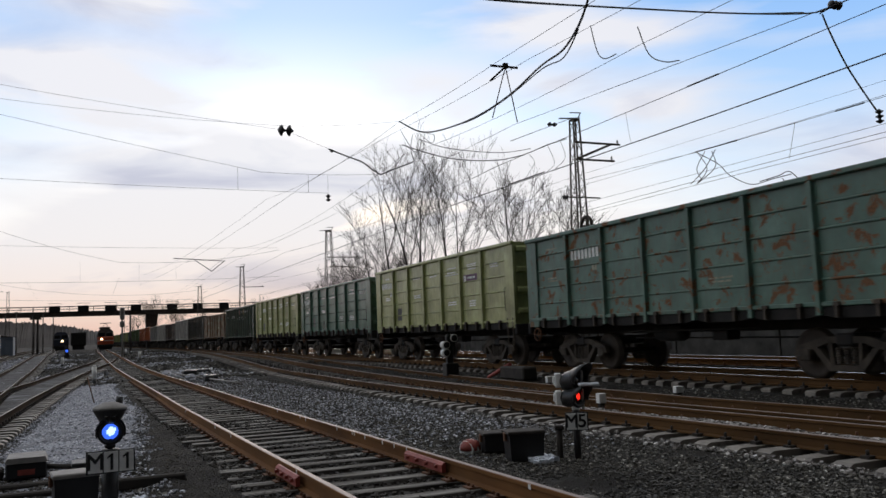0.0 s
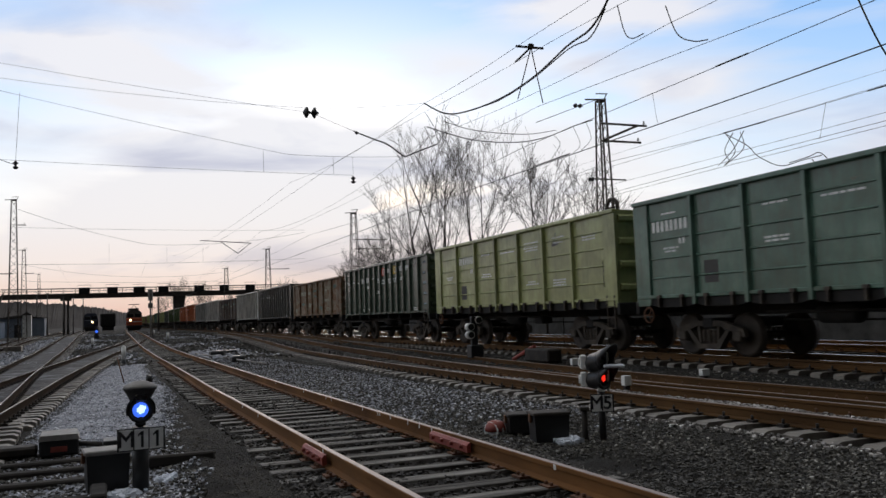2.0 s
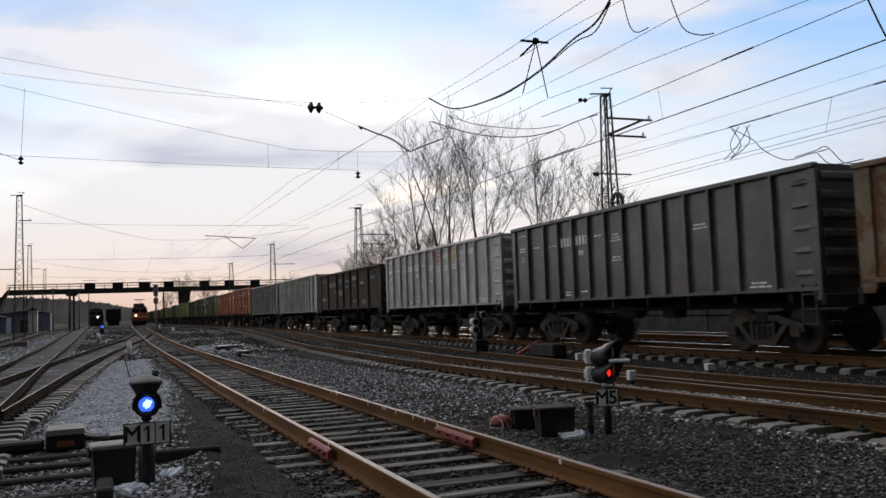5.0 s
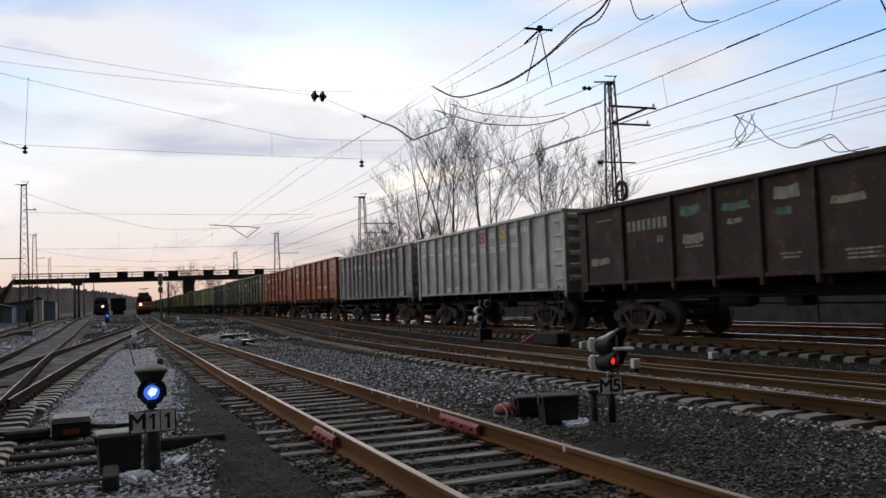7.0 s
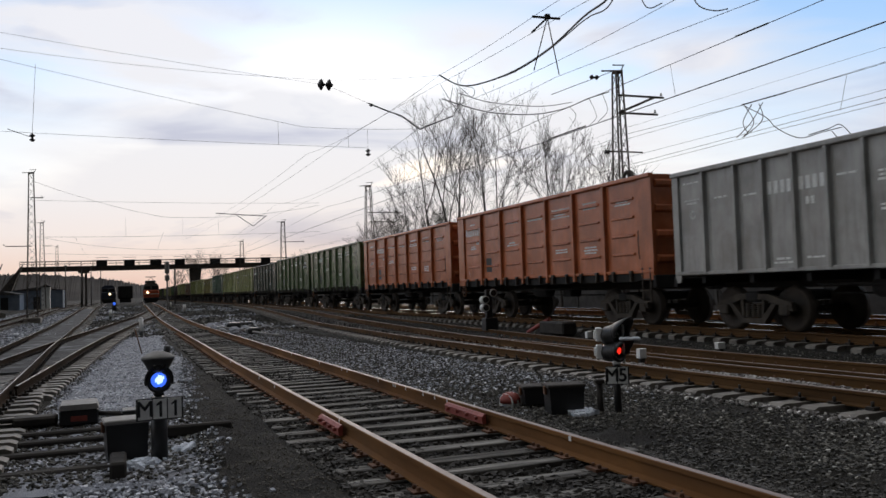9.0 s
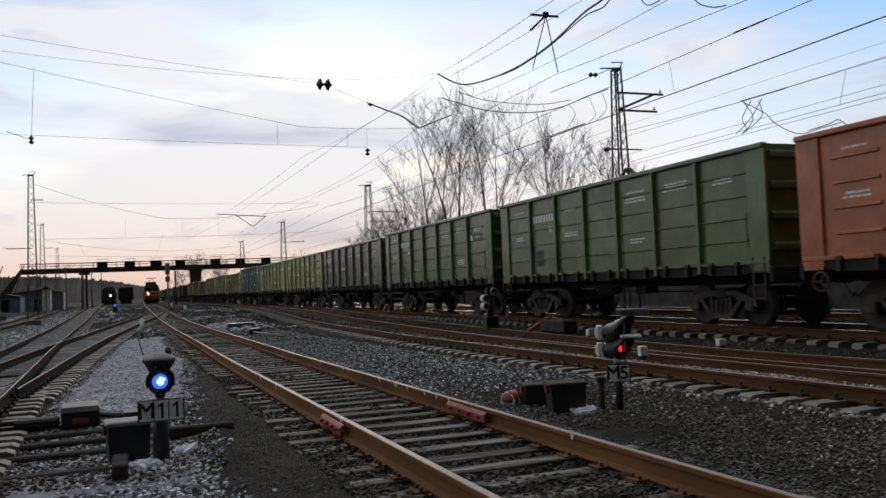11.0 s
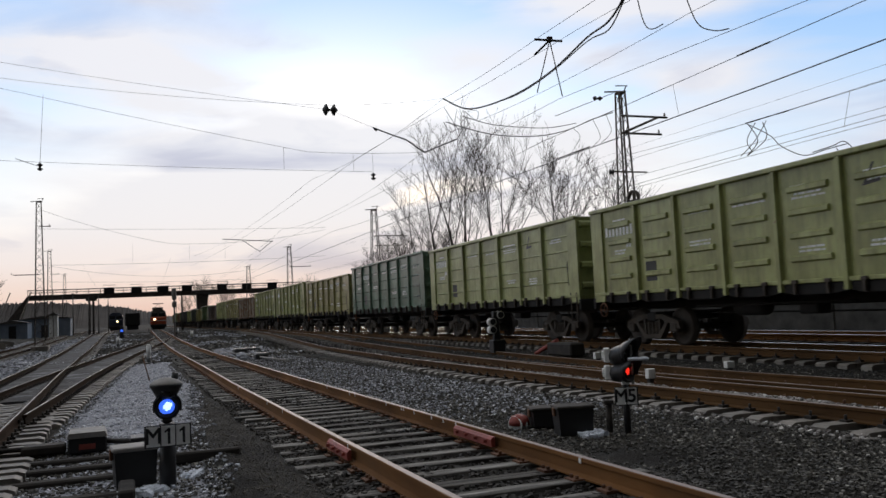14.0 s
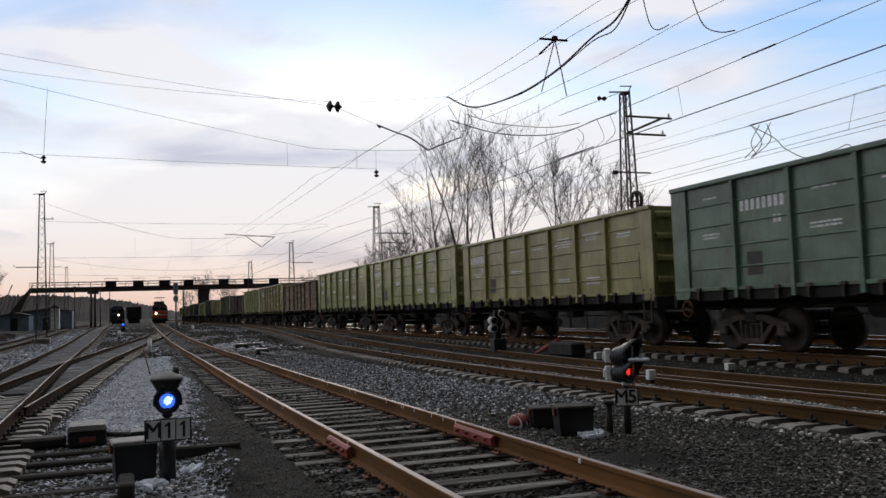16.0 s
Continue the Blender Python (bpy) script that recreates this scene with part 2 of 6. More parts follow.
def wood_build(nt, b):
    """Weathered timber: grey fibres along the length, black cracks, each sleeper its own tone."""
    v = coords(nt, (0.5, 5.0, 1.0))
    vl = coords(nt, (0.20, 7.0, 1.0))
    broad, fibre, crack = noise_of(nt, v, 1.6, 6.0, 0.6), noise_of(nt, vl, 5.0, 8.0, 0.72), noise_of(nt, vl, 2.2, 4.0, 0.6, 0.5)
    oi = nt.nodes.new("ShaderNodeObjectInfo")
    col = ramp(nt, broad, [(0.36, (0.022, 0.019, 0.017)), (0.47, (0.130, 0.124, 0.115)), (0.62, (0.36, 0.352, 0.335))])
    col = mix(nt, 0.75, col, ramp(nt, fibre, [(0.36, (0.22, 0.21, 0.19)), (0.62, (1.3, 1.27, 1.22))]), "MULTIPLY")
    col = mix(nt, ramp(nt, crack, [(0.36, (1, 1, 1)), (0.41, (0, 0, 0))]), col, (0.016, 0.014, 0.012))
    col = mix(nt, math_node(nt, "MULTIPLY", oi.outputs["Random"], 0.6), col, (0.030, 0.027, 0.024))
    nt.links.new(col, b.inputs["Base Color"])
    b.inputs["Roughness"].default_value = 0.85
    b.inputs["Specular IOR Level"].default_value = 0.2
    bump(nt, b, math_node(nt, "ADD", fibre, crack), 0.6, 0.010)


WOOD = material("weathered_sleeper_wood", wood_build)
CONCRETE = rough_surface("sleeper_concrete", (0.115, 0.102, 0.085), (0.30, 0.272, 0.235), 2.5, 45, 0.66, 0, 0.5, third=(0.085, 0.070, 0.058), each=0.35)
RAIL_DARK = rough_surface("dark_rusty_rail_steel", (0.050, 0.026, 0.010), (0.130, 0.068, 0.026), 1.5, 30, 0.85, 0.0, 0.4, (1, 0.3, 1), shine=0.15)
# yard rails, with the shade on their near sides put into the colour
RAIL_SHADED = rough_surface("shaded_rail_steel", (0.011, 0.007, 0.005), (0.040, 0.022, 0.013), 1.5, 30, 1.0, 0.0, 0.4, (1, 0.3, 1), shine=0.05)
BED_GRIT = rough_surface("dirty_track_grit", (0.030, 0.029, 0.029), (0.115, 0.113, 0.116), 1.1, 38, 0.95, 0, 0.8, third=(0.22, 0.225, 0.245), depth=0.02, shine=0.2)
OLD_TIMBER = rough_surface("oily_old_timber", (0.016, 0.014, 0.013), (0.056, 0.050, 0.044), 2.2, 20, 0.95, 0, 0.6, (0.35, 3.0, 1), shine=0.2)
GRIT = rough_surface("frosted_grit", (0.080, 0.083, 0.096), (0.40, 0.41, 0.455), 1.6, 42.0, 0.9, 0, 1.0, third=(0.20, 0.20, 0.215), depth=0.03)
DARK_STONES = rough_surface("oily_crushed_stone", (0.014, 0.012, 0.010), (0.050, 0.044, 0.037), 4.0, 30, 0.9, 0, 0.3)
IRON = rough_surface("dirty_iron", (0.016, 0.014, 0.013), (0.050, 0.041, 0.034), 4, 50, 0.8, 0.3, 0.4)
RUSTY = rough_surface("rusted_iron", (0.07, 0.032, 0.018), (0.17, 0.08, 0.04), 4, 40, 0.85, 0.2, 0.5)
BLACK = plain("black_enamel", (0.013, 0.013, 0.014), 0.45, 0, 0.4)
# near black: the deep shade under the wagons is part of the colour
UNDER = rough_surface("shaded_undercarriage", (0.006, 0.0055, 0.005), (0.020, 0.017, 0.015), 3, 30, 0.85, 0.1, 0.4)
BOGIE = rough_surface("dusty_bogie_steel", (0.024, 0.019, 0.014), (0.088, 0.070, 0.053), 3, 30, 0.85, 0.1, 0.4)
WHEEL = rough_surface("wheel_steel", (0.018, 0.014, 0.011), (0.062, 0.047, 0.035), 3, 30, 0.7, 0.4, 0.3)
WHITE = rough_surface("white_paint", (0.62, 0.62, 0.60), (0.86, 0.86, 0.84), 6, 60, 0.6, 0, 0.2)
STENCIL = rough_surface("stencil_paint", (0.58, 0.59, 0.57), (0.90, 0.91, 0.88), 9, 60, 0.7, 0, 0.1)
RED = rough_surface("red_painted_plate", (0.17, 0.03, 0.022), (0.34, 0.07, 0.05), 8, 60, 0.6, 0, 0.3)
GALV = rough_surface("weathered_steel", (0.06, 0.055, 0.05), (0.14, 0.125, 0.115), 4, 40, 0.75, 0.3, 0.3)
MAST = rough_surface("mast_steel", (0.05, 0.045, 0.04), (0.12, 0.10, 0.085), 3, 30, 0.8, 0.2, 0.3)
WIRE = plain("tarnished_wire", (0.085, 0.082, 0.085), 0.6, 0.3)
BARK = rough_surface("grey_bark", (0.040, 0.034, 0.030), (0.12, 0.105, 0.095), 3, 30, 0.95, 0, 0.5, (1, 1, 0.4))
TWIG = plain("twig_bark", (0.050, 0.041, 0.035), 0.95)
BLUE_LIT = glowing("blue_signal_light", (0.05, 0.16, 1.0), 1.1)
BLUE_CORE = glowing("blue_signal_core", (0.55, 0.82, 1.0), 1.5)
RED_LIT = glowing("red_signal_light", (1.0, 0.03, 0.015), 1.1)
RED_LENS = plain("dark_red_lens", (0.06, 0.004, 0.004), 0.2)
LAMP_LIT = glowing("warm_headlight", (1.0, 0.72, 0.4), 6.0)


# ---- mesh building ----
class Form:
    """Vertices and faces gathered piece by piece."""

    def __init__(self):
        self.v, self.f, self.s = [], [], []

    def add(self, verts, faces, smooth=False):
        o = len(self.v)
        self.v += [tuple(p) for p in verts]
        self.f += [tuple(i + o for i in q) for q in faces]
        self.s += [smooth] * len(faces)
        return self

    def box(self, a, b):
        (x0, y0, z0), (x1, y1, z1) = a, b
        return self.add([(x0, y0, z0), (x1, y0, z0), (x1, y1, z0), (x0, y1, z0), (x0, y0, z1), (x1, y0, z1), (x1, y1, z1), (x0, y1, z1)],
                        [(3, 2, 1, 0), (4, 5, 6, 7), (0, 1, 5, 4), (1, 2, 6, 5), (2, 3, 7, 6), (3, 0, 4, 7)])

    def cbox(self, a, b, c=0.01):
        """A box with chamfered edges."""
        lo, hi = Vector(a), Vector(b)
        mid, half = (lo + hi) / 2, (hi - lo) / 2
        c = min(c, *(h * 0.9 for h in half))
        ids, verts = {}, []
        for sx in (-1, 1):
            for sy in (-1, 1):
                for sz in (-1, 1):
                    for ax in range(3):
                        p = [sx * half.x, sy * half.y, sz * half.z]
                        for k in range(3):
                            if k != ax:
                                p[k] -= (sx, sy, sz)[k] * c
                        ids[(sx, sy, sz, ax)] = len(verts)
                        verts.append(mid + Vector(p))
        faces = []
        for ax in range(3):
            u, w = [(1, 2), (2, 0), (0, 1)][ax]
            for s in (-1, 1):
                q = []
                for su, sw in ((-1, -1), (1, -1), (1, 1), (-1, 1)):
                    k = [0, 0, 0]
                    k[ax], k[u], k[w] = s, su, sw
                    q.append(ids[(*k, ax)])
                faces.append(q if s > 0 else q[::-1])
            for su in (-1, 1):
                for sw in (-1, 1):
                    k0, k1 = [0, 0, 0], [0, 0, 0]
                    k0[ax], k1[ax] = -1, 1
                    k0[u] = k1[u] = su
                    k0[w] = k1[w] = sw
                    q = [ids[(*k0, u)], ids[(*k1, u)], ids[(*k1, w)], ids[(*k0, w)]]
                    faces.append(q[::-1] if su * sw > 0 else q)
        for sx in (-1, 1):
            for sy in (-1, 1):
                for sz in (-1, 1):
                    q = [ids[(sx, sy, sz, k)] for k in range(3)]
                    faces.append(q if sx * sy * sz > 0 else q[::-1])
        return self.add(verts, faces)

    def rod(self, a, b, r, n=6, r2=None, caps=True, smooth=True):
        a, b = Vector(a), Vector(b)
        d = (b - a)
        if d.length < 1e-6:
            return self
        q = d.to_track_quat("Z", "Y")
        r2 = r if r2 is None else r2
        vs = []
        for p, rr in ((a, r), (b, r2)):
            for i in range(n):
                t = 2 * math.pi * i / n
                vs.append(p + q @ Vector((rr * math.cos(t), rr * math.sin(t), 0)))
        fs = [(i, (i + 1) % n, n + (i + 1) % n, n + i) for i in range(n)]
        self.add(vs, fs, smooth)
        if caps:
            o = len(self.v) - 2 * n
            self.f += [tuple(o + i for i in range(n))[::-1], tuple(o + n + i for i in range(n))]
            self.s += [False, False]
        return self

    def line(self, pts, r, n=5):
        """One unbroken tube through the points."""
        pts = [Vector(p) for p in pts]
        vs = []
        for i, p in enumerate(pts):
            d = (pts[min(len(pts) - 1, i + 1)] - pts[max(0, i - 1)]).normalized()
            q = Vector((0.31, 0.17, 0.93)).cross(d).normalized()
            w = d.cross(q)
            vs += [p + (q * math.cos(2 * math.pi * k / n) + w * math.sin(2 * math.pi * k / n)) * r for k in range(n)]
        fs = [(i * n + k, i * n + (k + 1) % n, (i + 1) * n + (k + 1) % n, (i + 1) * n + k) for i in range(len(pts) - 1) for k in range(n)]
        fs += [tuple(range(n))[::-1], tuple(range((len(pts) - 1) * n, len(pts) * n))]
        return self.add(vs, fs, True)

    def turned(self, rings, n=20, m=None, caps=True):
        """A turned shape round z: rings of (radius, height)."""
        m = m or Matrix()
        vs = [m @ Vector((r * math.cos(2 * math.pi * i / n), r * math.sin(2 * math.pi * i / n), z)) for r, z in rings for i in range(n)]
        fs = [(k * n + i, k * n + (i + 1) % n, (k + 1) * n + (i + 1) % n, (k + 1) * n + i) for k in range(len(rings) - 1) for i in range(n)]
        self.add(vs, fs, True)
        if not caps:
            return self
        o = len(self.v) - len(vs)
        self.f += [tuple(o + i for i in range(n))[::-1], tuple(o + (len(rings) - 1) * n + i for i in range(n))]
        self.s += [False, False]
        return self

    def sweep(self, profile, path, closed=True):
        """A profile (across, up) carried along a path of (x, y, z), which runs roughly along y."""
        vs, n = [], len(profile)
        for i, p in enumerate(path):
            a, b = path[max(0, i - 1)], path[min(len(path) - 1, i + 1)]
            d = Vector((b[0] - a[0], b[1] - a[1], 0)).normalized()
            side = Vector((d.y, -d.x, 0))
            vs += [Vector(p) + side * u + Vector((0, 0, w)) for u, w in profile]
        fs = []
        for k in range(len(path) - 1):
            for i in range(n if closed else n - 1):
                j = (i + 1) % n
                fs.append((k * n + i, k * n + j, (k + 1) * n + j, (k + 1) * n + i))
        if closed:
            fs += [tuple(range(n))[::-1], tuple(range((len(path) - 1) * n, len(path) * n))]
        return self.add(vs, fs)

    def prism(self, outline, a, b, axis="x"):
        """A flat outline carried straight from a to b along an axis; the outline is in the other two."""
        def at(p, t):
            return {"x": (t, p[0], p[1]), "y": (p[0], t, p[1]), "z": (p[0], p[1], t)}[axis]
        n = len(outline)
        vs = [at(p, a) for p in outline] + [at(p, b) for p in outline]
        fs = [(i, (i + 1) % n, n + (i + 1) % n, n + i) for i in range(n)] + [tuple(range(n))[::-1], tuple(range(n, 2 * n))]
        return self.add(vs, fs)

    def mesh(self, name):
        me = bpy.data.meshes.new(name)
        me.from_pydata([tuple(p) for p in self.v], [], self.f)
        me.polygons.foreach_set("use_smooth", self.s)
        b = bmesh.new()
        b.from_mesh(me)
        if len(b.faces) < 40000:
            bmesh.ops.recalc_face_normals(b, faces=b.faces)
            b.to_mesh(me)
        b.free()
        return me


def part(name, form, mat, parent=None, label="", at=None, by_object=False):
    me = form if isinstance(form, bpy.types.Mesh) else form.mesh(name)
    if not me.materials:
        me.materials.append(mat)
    ob = new(name, me)
    if by_object:
        ob.material_slots[0].link = "OBJECT"
        ob.material_slots[0].material = mat
    if parent:
        ob.parent = parent
    if at is not None:
        ob.matrix_basis = at if isinstance(at, Matrix) else Matrix.Translation(at)
    return tagged(ob, label)


def thing(name, label, category, at=None, group="", kind=""):
    ob = new(name)
    ob.empty_display_size = 0.2
    if at is not None:
        ob.matrix_basis = at if isinstance(at, Matrix) else Matrix.Translation(at)
    return tagged(ob, label, category, group, kind)


# ---- levels: the yard lies lower than the main line and falls gently away ----
def smooth(k):
    k = min(1.0, max(0.0, k))
    return k * k * (3 - 2 * k)


MAIN_Z = -0.03


def head(x, y):
    """Height of the rail heads at a place of the plan."""
    low = -(0.20 + 0.007 * min(max(y, 0), 45)) * (1 - min(1, max(0, (y - 60) / 60)))
    k = smooth((x - 9.9) / 2.2)
    return low * (1 - k) + MAIN_Z * k


def interp(rows, y):
    if y <= rows[0][0]:
        (a, p), (b, q) = rows[0], rows[1]
    elif y >= rows[-1][0]:
        (a, p), (b, q) = rows[-2], rows[-1]
    else:
        for (a, p), (b, q) in zip(rows, rows[1:]):
            if a <= y <= b:
                break
    return p + (q - p) * (y - a) / (b - a)


SIDING = [(-12, 3.02), (5, 3.02), (20, 3.06), (30, 3.18), (45, 3.3), (75, 3.4), (130, 3.9), (260, 6.5)]
LADDER = [(-12, 8.95), (5, 8.95), (14, 8.9), (20, 9.08), (26, 9.3), (36, 9.95), (55, 10.9), (80, 12.0), (100, 12.9)]
CROSSOVER = [(-12, 10.35), (5, 10.15), (12, 10.0), (20, 10.3), (30, 10.75), (45, 11.4), (60, 12.3), (80, 13.2)]
MAIN = [(-40, 13.87), (400, 13.87)]
SECOND = [(-40, 18.9), (400, 18.9)]
LEFT = [(-12, -1.9), (16, -2.63), (31, -3.05), (50, -3.42), (75, -3.55), (150, -4.2), (260, -5.2)]
JOINING = [(16, -2.5), (28, -2.0), (39, -1.42), (50, -0.6), (61, 0.35), (74, 1.9), (92, 3.3)]
OUTER = [(30, -10.5), (50, -8.8), (80, -8.2), (150, -8.6), (260, -9.5)]


# ---- ground ----
def ground_z(x, y):
    z = head(x, y) - 0.285
    z += 0.035 * noise.noise((x * 0.45, y * 0.45, 0)) + 0.02 * noise.noise((x * 1.7, y * 1.7, 3))
    # heaped ballast between the siding and the ladder track
    z += 0.05 * math.exp(-((x - 6.6) / 0.9) ** 2)
    z += 0.070 * smooth((1.75 - abs(x - 3.05)) / 0.4) * (1 - smooth((y - 40) / 10))
    # trodden earth banked against the ends of the siding's sleepers
    bank = math.exp(-((x - 1.1) / 0.36) ** 2) * (1 - smooth((y - 22) / 12))
    z += bank * (0.085 + 0.06 * noise.noise((x * 2.6, y * 2.1, 7)) + 0.025 * noise.noise((x * 7.1, y * 7.1, 2)))
    if -2.4 < x < 9 and 2 < y < 30:
        z += 0.012 * noise.noise((x * 6.3, y * 6.3, 5))
    # a bank added beyond the main lines: dark backdrop seen under the wagons
    z += 1.1 * smooth((x - 25) / 4) * (1 - smooth((y - 150) / 60))
    if x < -9:
        z += 0.9 * smooth((-x - 12) / 14) * smooth((y - 30) / 40) * (1 - smooth((y - 140) / 80))
    return z


def make_ground():
    def steps(spans):
        out = []
        for a, b, n in spans:
            out += list(np.linspace(a, b, n, endpoint=False))
        return out + [spans[-1][1]]
    xs = steps([(-2500, -300, 5), (-300, -40, 8), (-40, -8, 22), (-8, -2.4, 20), (-2.4, 9, 105), (9, 16, 28), (16, 40, 18), (40, 300, 8), (300, 2500, 5)])
    ys = steps([(-400, -20, 5), (-20, 2, 14), (2, 20, 150), (20, 30, 40), (30, 80, 60), (80, 260, 36), (260, 3500, 12)])
    f = Form()
    n = len(xs)
    vs = [(x, y, ground_z(x, y) if abs(x) < 300 and -20 <= y < 400 else head(x, y) - 0.285) for y in ys for x in xs]
    fs = [(j * n + i, j * n + i + 1, (j + 1) * n + i + 1, (j + 1) * n + i) for j in range(len(ys) - 1) for i in range(n - 1)]
    f.add(vs, fs, True)
    ob = part("ground", f, GROUND)
    tagged(ob, "dark gravelly earth and ballast of a railway yard", "ground", kind="structure")


def scatter(name, mat, count, spot, size, label, seed, lift=0.0):
    """Loose stones, each a small crooked block."""
    rng = np.random.default_rng(seed)
    f = Form()
    base = np.array([(-1, -1, -1), (1, -1, -1), (1, 1, -1), (-1, 1, -1), (-1, -1, 1), (1, -1, 1), (1, 1, 1), (-1, 1, 1)], float)
    quads = [(3, 2, 1, 0), (4, 5, 6, 7), (0, 1, 5, 4), (1, 2, 6, 5), (2, 3, 7, 6), (3, 0, 4, 7)]
    for _ in range(count):
        p = spot(rng)
        if p is None:
            continue
        x, y = p
        s = size * rng.uniform(0.5, 1.35) * 0.5
        c = base * rng.uniform(0.55, 1.0, (8, 3)) * s * np.array([1, 1, 0.75])
        a, t = rng.uniform(0, 6.28), rng.uniform(-0.6, 0.6)
        ca, sa, ct, st = math.cos(a), math.sin(a), math.cos(t), math.sin(t)
        c = c @ np.array([[ct, 0, -st], [0, 1, 0], [st, 0, ct]]) @ np.array([[ca, sa, 0], [-sa, ca, 0], [0, 0, 1]])
        z = ground_z(x, y) + s * 0.35 + lift
        o = len(f.v)
        f.v += [(x + q[0], y + q[1], z + q[2]) for q in c.tolist()]
        f.f += [tuple(i + o for i in q) for q in quads]
        f.s += [False] * 6
    tagged(part(name, f, mat), label, "gravel", kind="stuff")


def near_first(rng, y0, y1):
    """A distance, more often near than far."""
    return y0 * (y1 / y0) ** rng.random()


def spot_bank(rng):
    y = near_first(rng, 3.2, 40)
    x = rng.uniform(4.35, 8.0) if rng.random() < 0.75 else rng.uniform(9.4, 12.2)
    # bare soil shows through close by
    if y < 10 and x < 7.4 and noise.noise((x * 0.9, y * 0.9, 4.0)) + rng.normal() * 0.25 > 0.14:
        return None
    return x, y


def spot_bank_far(rng):
    y = near_first(rng, 9.5, 48)
    x = rng.uniform(4.4, 7.5)
    return (x, y) if rng.random() < smooth((y - 9) / 9) else None


def spot_left(rng):
    y = near_first(rng, 6.5, 60)
    x = rng.uniform(-1.6, 1.6)
    if y < 9 and x < -0.6:
        return None
    edge = interp(JOINING, max(16, y)) + 1.35
    bare = 1.45 + 0.75 * (1 - smooth((y - 10) / 14)) + 0.25 * noise.noise((y * 0.7, 0.3, 1.0))
    return (x, y) if x > edge and x < interp(SIDING, y) - bare + rng.normal() * 0.08 else None


def spot_siding(rng):
    y = near_first(rng, 3.0, 45)
    return interp(SIDING, y) + rng.uniform(-1.4, 1.4), y


def spot_tracks(rng):
    y = near_first(rng, 3.5, 45)
    line = (LADDER, LADDER, MAIN, JOINING)[rng.integers(0, 4)]
    return interp(line, y if line is not JOINING else max(16, y)) + rng.uniform(-1.5, 1.5), y


# ---- tracks ----
RAIL_PROFILE = [(-0.075, -0.18), (0.075, -0.18), (0.075, -0.165), (0.016, -0.145), (0.010, -0.05), (0.0365, -0.038), (0.0365, -0.006), (0.028, 0.0),
                (-0.028, 0.0), (-0.0365, -0.006), (-0.0365, -0.038), (-0.010, -0.05), (-0.016, -0.145), (-0.075, -0.165)]
NARROW_TOP = [(-0.014, -0.0005), (0.014, -0.0005), (0.010, 0.0025), (-0.010, 0.0025)]
TOP_PROFILE = [(-0.031, -0.0005), (0.031, -0.0005), (0.022, 0.0025), (-0.022, 0.0025)]


def sleeper_form(wooden, rng):
    f = Form()
    if wooden:
        f.cbox((-1.37, -0.105, -0.16), (1.37, 0.105, 0.0), 0.007)
    else:
        out = [(-1.35, -0.20), (1.35, -0.20), (1.35, -0.03), (1.28, 0.0), (0.55, 0.0), (0.42, -0.05), (-0.42, -0.05), (-0.55, 0.0), (-1.28, 0.0), (-1.35, -0.03)]
        f.prism(out, -0.12, 0.12, "y")
    return f


